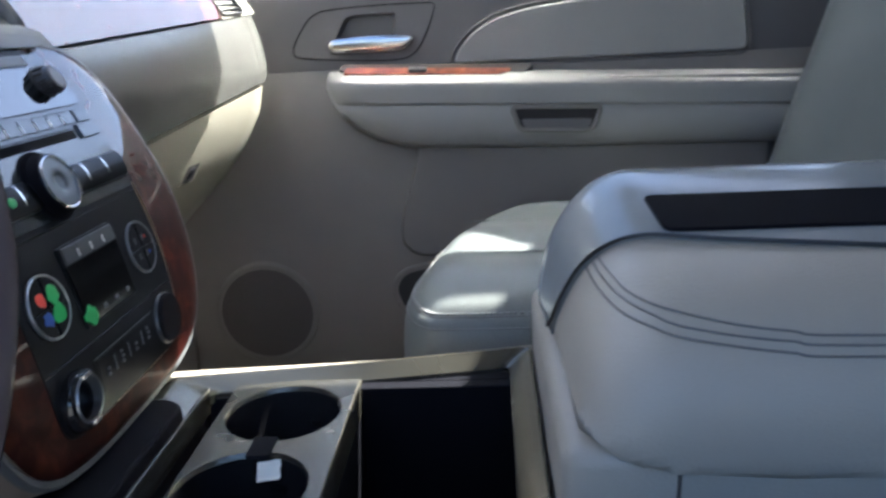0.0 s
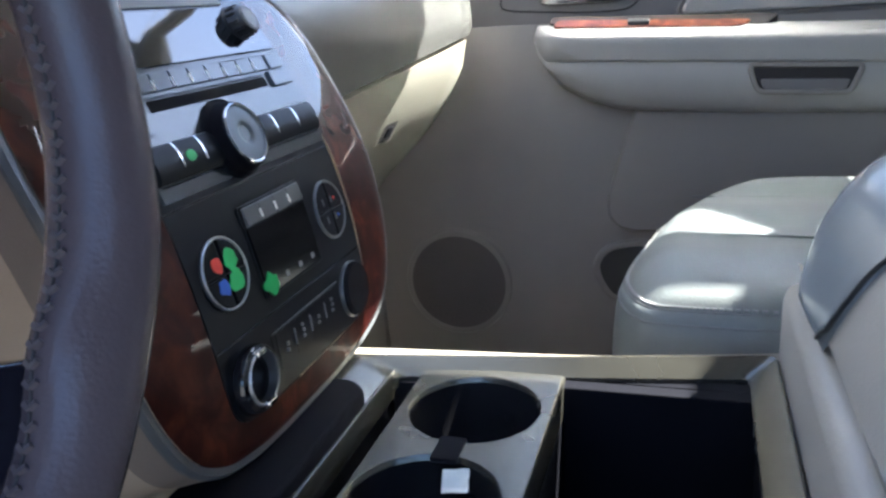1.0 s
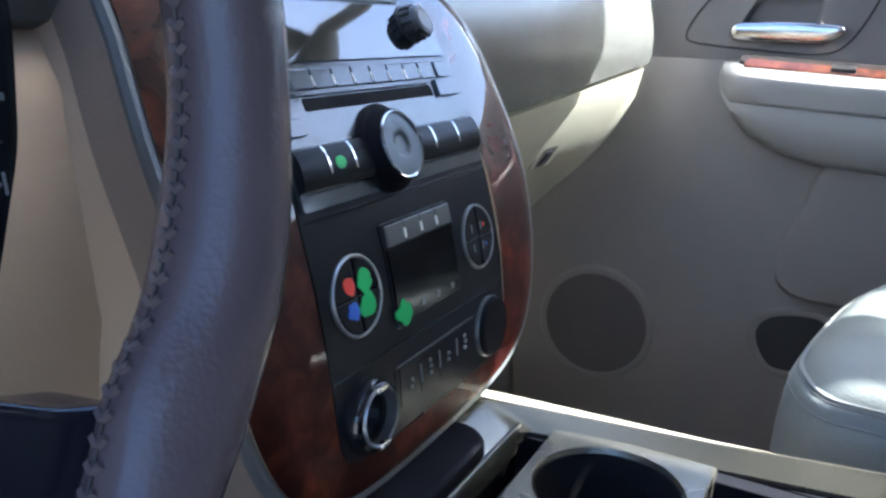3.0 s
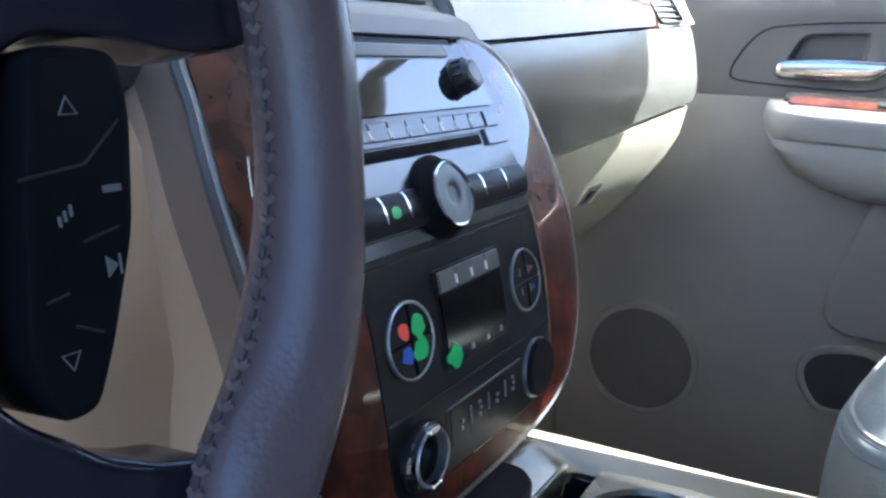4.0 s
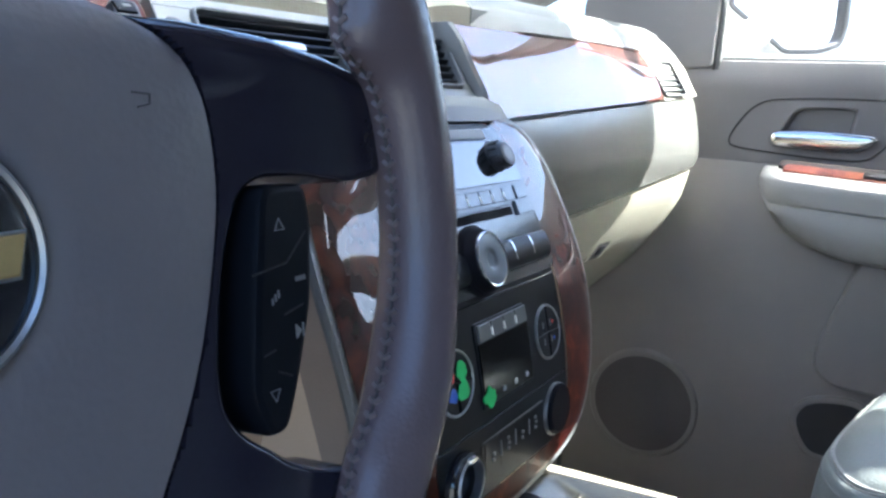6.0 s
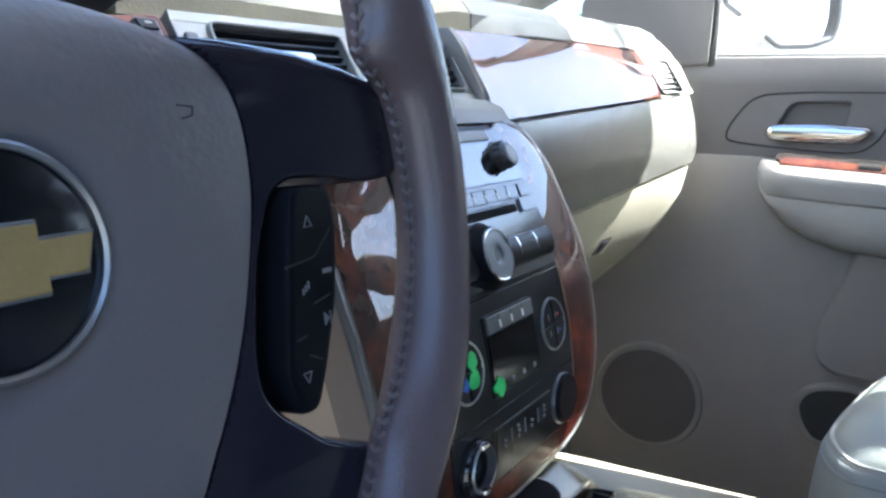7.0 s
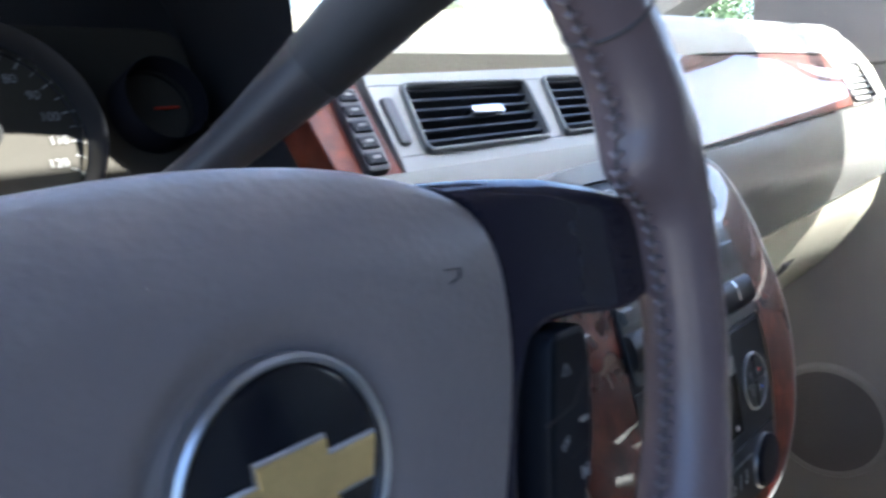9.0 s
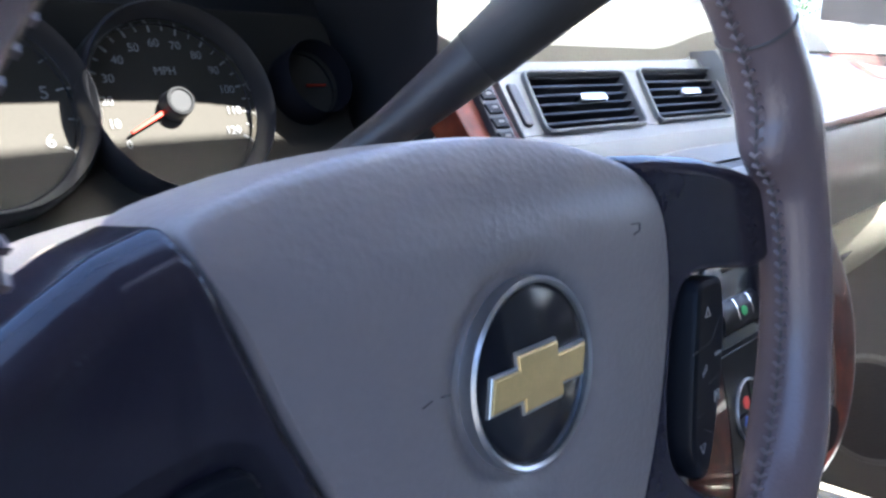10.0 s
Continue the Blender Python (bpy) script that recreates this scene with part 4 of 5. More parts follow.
def lid_shell(x, f):
    """The same section cut off at the lid's lower seam, which rises round the nose."""
    seam = float(np.interp(x, [0.370, 0.379, 0.396, 0.43, 0.50, 0.9], [0.490, 0.484, 0.470, 0.461, 0.456, 0.453]))
    return [(a, b * (1.0 if c > seam else 0.985), max(c, seam)) for a, b, c in lid_ring(x, f)]


bm = bmesh.new()
fx = [0.12, 0.16, 0.2, 0.27, 0.35, 0.42, 0.5, 0.58, 0.65, 0.72, 0.8, 0.9, 1.0]
rings = [lid_shell(0.370 + 0.07 * (1 - math.cos(f * math.pi / 2)), f) for f in fx]
rings += [lid_shell(x, 1) for x in (0.455, 0.47, 0.5, 0.55, 0.7, 0.9)]
loft(bm, rings, closed=True, cap=(True, True))
part("padding", bm, LEATHER, lid, "grey leather padding", angle=60)
def lid_top(x, f, y):
    """Height of the padding under a point of the lid's top."""
    s = math.sin(min(1, f) * math.pi / 2)
    k = 0.93 + 0.07 * s
    up = LID[12:53]
    z = float(np.interp(y / k, [p[0] for p in up], [p[1] for p in up]))
    return 0.412 + (z - 0.412) * (0.35 + 0.65 * s)


def strip_edge(x):
    return float(np.interp(x, [0.3705, 0.3725, 0.376, 0.381, 0.388, 0.395, 0.409, 0.428, 0.462, 0.536, 0.592, 0.7, 0.9],
                           [0.016, -0.004, -0.014, -0.021, -0.025, -0.029, -0.037, -0.046, -0.054, -0.065, -0.0735, -0.079, -0.08]))


rows, edge_line = [], []
stations = [(0.370 + 0.07 * (1 - math.cos(f * math.pi / 2)), f) for f in np.linspace(0.085, 1, 22)] + [(x, 1.0) for x in np.linspace(0.45, 0.9, 14)]
for x, f in stations:
    y0 = strip_edge(x)
    n = Vector((-math.cos(f * math.pi / 2), 0, math.sin(f * math.pi / 2) + 0.05)).normalized()
    row = []
    for k in range(25):
        y = y0 + (0.102 - y0) * k / 24
        off = float(np.interp(y, [-0.08, -0.05, 0.01, 0.06, 0.085, 0.096, 0.102], [0.003, 0.005, 0.009, 0.016, 0.016, 0.010, -0.004])) * (0.45 + 0.55 * f)
        row.append(Vector((x, y, lid_top(x, f, y))) + n * off)
    rows.append(row)
    edge_line.append(row[0] + Vector((0, -0.0012, -0.001)))
strip_ob = part("plastic_strip", sheet(rows, 0.012, (0.4, 0, -1)), mat("armrest_plastic", (0.20, 0.215, 0.225), 0.2, grain=0.05, size=0.001), lid, "smooth grey plastic strip over the lid", angle=60)
part("strip_gap", tube(edge_line, 0.0017, 6), BLACK, strip_ob, "dark gap along the strip")
TF = Frame((0, -0.020, 0.5905), (1, 0, -0.004), (0, 1, 0.2))
part("tray", plate(TF, rounded([(0.446, -0.030), (0.86, -0.032), (0.86, 0.030), (0.441, 0.030)], 0.008), -0.004, 0.0022, 0.0006), MATTE, strip_ob, "long dark rubber-lined pen tray")
SEAM = mat("seam_shade", (0.16, 0.155, 0.15), 0.6)


def lid_side(x, z):
    """The point of the lid's near side at a height."""
    f = 1.0 if x >= 0.44 else math.acos(1 - (x - 0.370) / 0.07) * 2 / math.pi
    ring = lid_ring(x, f)[:37]
    y = float(np.interp(z, [p[2] for p in ring], [p[1] for p in ring]))
    return Vector((x, y - 0.0006, z + 0.0007))


seam_x = ((0.3994, 0.4008, 0.4083, 0.4214, 0.4366, 0.4687, 0.5012, 0.556, 0.9), (0.3961, 0.3984, 0.4066, 0.42, 0.4348, 0.4673, 0.50, 0.5544, 0.9), (0.3925, 0.3941, 0.4046, 0.4185, 0.4336, 0.4662, 0.4988, 0.5531, 0.9))
seam_h = ((0.5635, 0.5598, 0.5567, 0.5547, 0.5524, 0.5466, 0.5428, 0.5397, 0.537), (0.5583, 0.5543, 0.5527, 0.5506, 0.5467, 0.5415, 0.5381, 0.535, 0.532), (0.5529, 0.5488, 0.547, 0.5452, 0.5415, 0.5364, 0.5326, 0.5295, 0.527))
for xs, zs in zip(seam_x, seam_h):
    line = smooth_line(list(zip(xs, zs)), 10)
    part("seam", tube([lid_side(p.x, p.y) for p in line], 0.0008, 6), SEAM, lid, "stitched seam")

# ---- passenger's seat ----
seat = thing("passenger_seat", (0.5, 0.44, 0.0), "grey leather passenger seat with stitched panels", "seat")


plan = smooth_loop([(0.240, 0.192), (0.218, 0.240), (0.220, 0.30), (0.236, 0.40), (0.262, 0.50), (0.296, 0.59), (0.345, 0.655), (0.40, 0.692), (0.52, 0.705), (0.70, 0.705), (0.80, 0.69), (0.82, 0.43), (0.80, 0.19), (0.62, 0.183), (0.40, 0.181), (0.28, 0.182)], 5)


def cushion_point(p, k, z):
    """A point between the cushion's outline (k = 0) and its middle line (k = 1)."""
    c = (min(0.66, max(0.40, p[0])), 0.42)
    x, y = p[0] + (c[0] - p[0]) * k, p[1] + (c[1] - p[1]) * k
    crest = 0.005 * math.cos((y - 0.46) / 0.085 * math.pi) * min(1, k * 3)
    return Vector((x, y, z + crest - 0.10 * max(0, x - 0.45) ** 1.5))


levels = [(0.05, 0.24), (0.01, 0.28), (-0.006, 0.33), (0.0, 0.375), (0.014, 0.405), (0.034, 0.421), (0.052, 0.4275), (0.066, 0.4275), (0.085, 0.433), (0.13, 0.441), (0.19, 0.447), (0.27, 0.451), (0.36, 0.452), (0.48, 0.4515), (0.62, 0.451), (0.8, 0.45), (1.0, 0.45)]
bm = bmesh.new()
loft(bm, [[cushion_point(p, k, z) for p in plan] for k, z in levels], cap=(True, False))
part("cushion", bm, SEAT, seat, "grey leather cushion", angle=75)
SEAT_SEAM = mat("seat_seam", (0.13, 0.13, 0.128), 0.6)
part("edge_seam", tube([cushion_point(p, 0.059, 0.4278) for p in plan] + [cushion_point(plan[0], 0.059, 0.4278)], 0.0014, 6, False), SEAT_SEAM, seat, "stitched seam round the cushion")
part("edge_seam", tube([cushion_point(p, 0.028, 0.4165) for p in plan] + [cushion_point(plan[0], 0.028, 0.4165)], 0.0011, 6, False), SEAT_SEAM, seat, "second seam below the edge")
dense = smooth_loop(plan, 3)
stitch = []
for p in dense:
    c = cushion_point(p, 0.074, 0.4305)
    stitch.append(box((c[0] - 0.0022, c[1] - 0.0012, c[2] - 0.001), (c[0] + 0.0022, c[1] + 0.0012, c[2] + 0.0012)))
tagged(part("edge_stitches", join(*stitch), mat("seat_thread", (0.24, 0.24, 0.235), 0.7), seat, "row of grey stitches"), kind="stuff")
for y in (0.375, 0.545):
    part("pleat", tube([cushion_point((x, y), 0.0, 0.4465) for x in np.linspace(0.29, 0.70, 20)], 0.0012, 6), SEAT_SEAM, seat, "stitched pleat")
part("base", box((0.28, 0.19, 0.05), (0.72, 0.70, 0.27), 0.03, 3), DOOR_UP, seat, "dark seat base")
bm = bmesh.new()
rings = []
for y in np.linspace(0.13, 0.735, 24):
    e = abs((y - 0.4325) / 0.3025)
    b = 0.06 * max(0.0, (e - 0.45) / 0.55) ** 1.5
    rnd = 0.06 * max(0, e - 0.85) / 0.15
    lean = lambda z: 0.822 + 0.31 * (z - 0.50) - b + rnd * 0.6
    rings.append([(lean(0.36), y, 0.36), (lean(0.45), y, 0.45), (lean(0.55), y, 0.55), (lean(0.7), y, 0.7), (lean(0.85), y, 0.85), (lean(1.0), y, 1.0), (lean(1.05) + 0.02, y, 1.07 - rnd), (1.08, y, 1.09 - rnd), (1.13, y, 1.05 - rnd), (1.10, y, 0.7), (1.0, y, 0.3)])
loft(bm, rings, closed=True, cap=(True, True))
part("backrest", bm, SEAT, seat, "grey leather backrest", angle=70)
part("headrest", box((1.03, 0.30, 1.11), (1.13, 0.57, 1.26), 0.04, 4), SEAT, seat, "padded headrest")
for y in (0.38, 0.49):
    part("headrest_post", tube([(1.09, y, 1.0), (1.09, y, 1.14)], 0.006, 8), CHROME, seat)
part("backrest_seam", tube(smooth_line([(0.806, 0.60, 0.45), (0.8525, 0.60, 0.60), (0.899, 0.60, 0.75), (0.9765, 0.60, 1.0)], 4), 0.0018, 6), mat("back_seam", (0.2, 0.2, 0.195), 0.6), seat)

# unseen driver's seat under and behind the eye, added to darken the stack's reflections
driver_seat = copy_thing(seat, Matrix.Translation((0.5, -0.45, 0.0)))
driver_seat.name = "driver_seat"
tagged(driver_seat, "unseen grey leather driver seat, added to block light and reflections")

# ---- passenger's door ----
door = thing("passenger_door", (0.3, 0.86, 0.1), "closed grey passenger door with wood-capped armrest", "car door")
DF = Frame((0, 0.85, 0), (1, 0, 0), (0, 0, 1))
LOWF = Frame((0, 0.815, 0), (1, 0, 0), (0, 0, 1))
rows = []
for x in (-0.30, -0.2, -0.1, -0.03, 0.058, 0.166, 0.24, 0.32, 0.4, 0.5, 0.6, 0.7, 0.8, 0.9, 0.98):
    prof = [(0.874, 0.832), (0.860, 0.827), (0.857, 0.818), (0.855, 0.806), (0.852, 0.795), (0.852, 0.781), (0.853, 0.757), (0.853, 0.709), (0.853, 0.655)]
    rows.append([(x, y, z) for y, z in prof])
part("upper_panel", sheet(rows, 0.012, (0, 1, 0), {(4, 6)}), DOOR_UP, door, "dark grey upper door panel")
rows = []
for x in np.linspace(-0.34, 0.98, 34):
    bul = 0.018 * math.exp(-((x + 0.113) / 0.12) ** 2)
    prof = [(0.848, 0.662), (0.836, 0.62), (0.826, 0.55), (0.820, 0.45), (0.815, 0.32), (0.815 - bul * 0.5, 0.21), (0.815, 0.10), (0.82, 0.02)]
    rows.append([(x, y, z) for y, z in prof])
part("lower_panel", sheet(rows, 0.012, (0, 1, 0)), DOOR_LOW, door, "grey lower door panel")
# armrest
top_line = lambda x: 0.661 - 0.028 * max(0, (x - 0.07)) / 0.7
bm = bmesh.new()
rings = []
for x in [0.040, 0.043, 0.05, 0.065, 0.09, 0.13, 0.18, 0.26, 0.36, 0.44, 0.54, 0.64, 0.74, 0.85, 0.95]:
    f = min(1.0, max(0.05, (x - 0.038) / 0.035)) ** 0.5
    b = float(np.interp(x, [0.04, 0.057, 0.103, 0.181, 0.3, 0.83], [0.625, 0.594, 0.548, 0.525, 0.518, 0.508]))
    t = top_line(x)
    mid = t - 0.055
    mid = max(mid, b + 0.012)
    w = 0.761 + 0.07 * (1 - f)
    rings.append([(x, 0.845, t - 0.001), (x, w + 0.034, t - 0.002), (x, w + 0.024, t - 0.005), (x, w + 0.005, t - 0.0135), (x, w + 0.001, t - 0.019), (x, w, t - 0.030), (x, w + 0.002, mid + 0.004), (x, w + 0.007, mid), (x, w + 0.004, mid - 0.004), (x, w + 0.006, (mid + b) / 2), (x, w + 0.016, b + 0.010), (x, w + 0.035, b), (x, 0.845, b)])
loft(bm, rings, closed=True, cap=(True, True))
part("armrest", bm, CLOTH, door, "padded grey door armrest", angle=45)
CAPF = Frame((0, 0.7830, 0.6572), (1, 0, -0.04), (0, 1, 0.42))
wood_out = rounded([(0.075, 0.004), (0.352, 0.003), (0.372, 0.026), (0.078, 0.030)], 0.010)
wd = part("wood_cap", plate(CAPF, wood_out, -0.012, 0.003, 0.002), WOOD_RED, door, "reddish burl wood cap")
# border toned near-black for the shade above the wood
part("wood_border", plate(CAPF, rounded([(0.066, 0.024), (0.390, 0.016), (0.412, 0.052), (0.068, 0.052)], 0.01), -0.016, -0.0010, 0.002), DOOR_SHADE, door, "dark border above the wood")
part("window_switch", plate(CAPF, rect(0.190, 0.222, 0.008, 0.022, 0.004), 0.002, 0.008, 0.002), BLACK, wd, "small black window switch")
# raised cap behind the wood
part("armrest_cap", plate(Frame((0, 0, 0.644), (1, 0, -0.03), (0, 1, 0)), rounded([(0.505, 0.772), (0.93, 0.772), (0.93, 0.845), (0.49, 0.845)], 0.02), -0.02, 0.008, 0.006), CLOTH, door, "padded armrest cap")
# pull recess
RF = Frame((0, 0.7625, 0), (1, 0, 0), (0, 0, 1))
pr = rounded([(0.380, 0.551), (0.504, 0.547), (0.519, 0.586), (0.366, 0.591)], 0.010, 4)
part("pull_frame", ring_band(RF, inset(pr, -0.004), inset(pr, 0.004), -0.02, 0.002, 0.002), DOOR_LOW, door, "raised edge of the pull recess")
# no real hollow: the recess's shade is painted on a flat plate
recess = part("pull_recess", plate(RF, inset(pr, 0.003), -0.02, -0.0015, 0.001), DOOR_SHADE, door, "dark plate painted as the shaded pull recess")
part("pull_ledge", plate(RF, rounded([(0.388, 0.5545), (0.498, 0.551), (0.504, 0.566), (0.382, 0.570)], 0.006, 3), -0.004, 0.0005, 0.0015), DOOR_UP, recess, "inner ledge of the pull")
# insert panel above the armrest
ins = rounded([(0.266, 0.664), (0.278, 0.690), (0.302, 0.716), (0.340, 0.739), (0.40, 0.754), (0.48, 0.762), (0.62, 0.764), (0.772, 0.762), (0.786, 0.664)][::-1], 0.02, 5)
part("insert_panel", plate(DF, ins, -0.006, 0.010, 0.004, 3), CLOTH, door, "pale padded insert panel")
part("insert_edge", tube([DF(u, v, 0.002) for u, v in inset(ins, -0.006) + [inset(ins, -0.006)[0]]], 0.003, 6), DOOR_UP, door)
# inner handle in its dished surround
ring_of = lambda pts, k: [tuple(Vector(pts[int(i * len(pts) / k) % len(pts)])) for i in range(k)]
lp = ring_of(smooth_loop([(-0.0217, 0.6954), (-0.0165, 0.715), (0.0056, 0.7476), (0.0257, 0.7622), (0.0494, 0.7673), (0.1131, 0.7708), (0.2089, 0.7715), (0.2353, 0.769), (0.2347, 0.7531), (0.2225, 0.7236), (0.2047, 0.6933), (0.1793, 0.6778), (0.1231, 0.6764), (0.0334, 0.6819), (-0.0108, 0.6868)], 8), 120)
pk = rounded([(0.050, 0.704), (0.160, 0.708), (0.170, 0.759), (0.077, 0.755)], 0.014, 8)
# slightly raised line, its dark colour standing for the groove's shade
part("handle_surround", tube([DF(u, v, -0.0026) for u, v in lp + lp[:1]], 0.0016, 6, False), DOOR_SHADE, door, "fine dark line painted as the shaded groove round the handle")
bm = bmesh.new()
flange = []
for u, v in pk:
    k = min(0.066 / max(1e-6, abs(u - 0.112)), 0.034 / max(1e-6, abs(v - 0.733)))
    flange.append((0.112 + (u - 0.112) * k, 0.733 + (v - 0.733) * k))
loft(bm, [[DF(u, v, -0.0045) for u, v in flange], [DF(u, v, -0.0027) for u, v in flange], [DF(u, v, -0.0022) for u, v in inset(pk, -0.001)], *[[DF(0.115 + (u - 0.115) * k, 0.732 + (v - 0.732) * k, n) for u, v in pk] for k, n in ((0.98, -0.004), (0.93, -0.016), (0.87, -0.0195), (0.6, -0.0205), (0.05, -0.0205))]], cap=(False, True))
part("handle_recess", bm, DOOR_UP, door, "dark recess behind the handle")
rings = []
for k in range(25):
    t = k / 24
    u = 0.0425 + 0.158 * t
    e = max(0.0, 1 - min(t / 0.05, (1 - t) / 0.04)) ** 2
    hi = 0.716 + 0.004 * math.sin(math.pi * t) + 0.001 * t - 0.008 * e
    lo = 0.692 - 0.003 * math.sin(math.pi * t) + 0.016 * max(0.0, (t - 0.82) / 0.18) ** 1.5 + 0.006 * e
    face = [(hi, 0.000), (hi, 0.009), (hi - 0.08 * (hi - lo), 0.0125), (hi - 0.25 * (hi - lo), 0.0142), (hi - 0.45 * (hi - lo), 0.0146), (hi - 0.65 * (hi - lo), 0.0138), (hi - 0.85 * (hi - lo), 0.0112), (lo, 0.007), (lo, 0.000)]
    rings.append([DF(u, v, h - 0.006 * e) for v, h in face])
bm = bmesh.new()
loft(bm, rings, cap=(True, True))
part("inner_handle", bm, CHROME, door, "polished chrome inner handle", angle=60)
# map pocket, cup and loudspeaker
pocket = rounded([(0.206, 0.545), (0.181, 0.46), (0.156, 0.38), (0.158, 0.34), (0.186, 0.319), (0.5, 0.306), (0.82, 0.31), (0.82, 0.545)][::-1], 0.03, 5)
part("map_pocket", plate(LOWF, pocket, -0.03, 0.012, 0.007, 4), DOOR_LOW, door, "raised map pocket panel")
cup = smooth_loop([(0.134, 0.250), (0.146, 0.280), (0.175, 0.296), (0.23, 0.300), (0.27, 0.27), (0.27, 0.225), (0.23, 0.195), (0.175, 0.190), (0.148, 0.212)], 5)
bm = bmesh.new()
loft(bm, [[LOWF(u, v, -0.002) for u, v in inset(cup, -0.022)], [LOWF(u, v, 0.003) for u, v in inset(cup, -0.010)], [LOWF(u, v, 0.0045) for u, v in inset(cup, -0.003)], [LOWF(u, v, 0.0035) for u, v in cup], [LOWF(u, v, -0.002) for u, v in inset(cup, 0.004)]])
part("cup_edge", bm, DOOR_LOW, door, "moulded edge of the door bottle holder")
# flat plate, its near-black colour stands for the shade inside the holder
part("cup_hole", plate(LOWF, inset(cup, 0.001), -0.004, 0.003, 0.001), RUBBER, door, "dark plate painted as the shaded opening of the bottle holder")
sp = Frame((-0.113, 0.809, 0.213), (1, 0, 0), (0, 0, 1))
spk = part("loudspeaker_ring", turned(sp, 0, 0, [(0.104, -0.006), (0.098, 0.0012), (0.093, 0.0022), (0.089, 0.0012)], 48), DOOR_LOW, door, "moulded ring of the loudspeaker")
part("loudspeaker_grille", turned(sp, 0, 0, [(0.0895, 0.0), (0.0885, 0.0018), (0.06, 0.0035), (0.0, 0.0045)], 48), GRILLE, spk, "dark round loudspeaker grille")
# sail panel, window seals and glass
sail = rounded([(-0.30, 0.80), (-0.062, 0.815), (-0.058, 1.02), (-0.10, 1.05), (-0.30, 0.93)], 0.01)
part("sail_panel", plate(Frame((0, 0.862, 0), (1, 0, 0), (0, 0, 1)), sail, -0.012, 0.012, 0.004), DOOR_UP, door, "dark corner panel by the mirror")
part("front_seal", tube([(-0.058, 0.862, 0.812), (-0.054, 0.862, 1.06)], 0.008, 8), RUBBER, door, "black window seal")
part("sill_seal", tube([(-0.06, 0.870, 0.828), (0.97, 0.870, 0.826)], 0.006, 8), RUBBER, door)
pane = part("window_pane", sheet([[(x, 0.874 - 0.09 * max(0, z - 0.84) / 0.4, z) for x in np.linspace(-0.06, 0.97, 6)] for z in (0.79, 0.95, 1.1, 1.24)], 0.004, (0, 1, 0)), GLASS, door, "clear side window")
pane.visible_shadow = False
part("outer_skin", box((-0.30, 0.90, -0.15), (0.98, 0.98, 0.81), 0.03, 3), BODY, door, "dark painted outer skin")
mirror = thing("door_mirror", (0.05, 1.0, 0.88), "pale door mirror seen through the side window", "door mirror")
MF = Frame((0.02, 1.08, 0.955), (0.6, 0.8, 0), (0, 0, 1))
mo = rounded([(-0.165, -0.030), (-0.024, -0.106), (0.06, -0.101), (0.118, -0.084), (0.130, -0.045), (0.125, 0.10), (-0.12, 0.12)], 0.015, 5)
bm = bmesh.new()
loft(bm, [[MF(u * 0.3, v * 0.3, -0.13) for u, v in mo], [MF(u * 0.85, v * 0.85, -0.10) for u, v in mo], [MF(u, v, -0.03) for u, v in mo], [MF(u, v, 0.01) for u, v in mo], [MF(u, v, 0.012) for u, v in inset(mo, 0.008)], [MF(u, v, -0.002) for u, v in inset(mo, 0.012)]], cap=(True, True))
part("housing", bm, PALE, mirror, "pale painted housing")
part("glass", plate(MF, inset(mo, 0.013), -0.003, 0.0, 0.0005), MIRROR, mirror, "mirror glass")
part("bezel", ring_band(MF, inset(mo, 0.002), inset(mo, 0.013), -0.004, 0.0135, 0.002), BLACK, mirror, "dark edge round the mirror glass")
part("arm", tube([(-0.07, 0.88, 0.87), (-0.05, 0.98, 0.87), (-0.03, 1.04, 0.90)], 0.035, 10), PALE, mirror)

# ---- steering wheel ----
TILT = 0.1486
wheel = thing("steering_wheel", (0.0843, -0.457, 0.7163), "leather-wrapped steering wheel with grey airbag cover and emblem", "steering wheel")
WHEEL = Frame((0.0843, -0.457, 0.7163), (0, 1, 0), (-math.sin(TILT), 0, math.cos(TILT)))
R, r = 0.190, 0.0162
RA = lambda a: R + 0.015 * max(0.0, -math.cos(a)) ** 1.5
GRIP = lambda deg: 1 + 0.10 * math.exp(-((abs((deg + 180) % 360 - 180) - 24) / 9) ** 2) + 0.10 * math.exp(-((abs((deg % 360) - 180) - 24) / 9) ** 2)


def FLARE(deg):
    """How far the wrap swells inwards where the spokes meet the rim."""
    lat = math.degrees(math.asin(math.sin(math.radians(deg))))
    return 0.012 * math.exp(-((lat - 20.5) / 4.5) ** 2) + 0.007 * math.exp(-((lat + 37) / 7.0) ** 2)


bm = bmesh.new()
NA, NB = 160, 20
rings = []
for i in range(NA):
    a = 2 * math.pi * i / NA
    deg = math.degrees(a)
    grip = GRIP(deg)
    flare = FLARE(deg)
    ring = []
    for k in range(NB):
        b = 2 * math.pi * k / NB
        rr = RA(a) + r * grip * math.cos(b) * 0.98 - flare * max(0.0, -math.cos(b)) ** 1.5
        ring.append(WHEEL(rr * math.cos(a), rr * math.sin(a), r * grip * math.sin(b) * 1.06))
    rings.append(ring)
loft(bm, rings + [rings[0]])
rim = part("rim", bm, RIM, wheel, "worn brown-grey leather rim", angle=80)
st = []
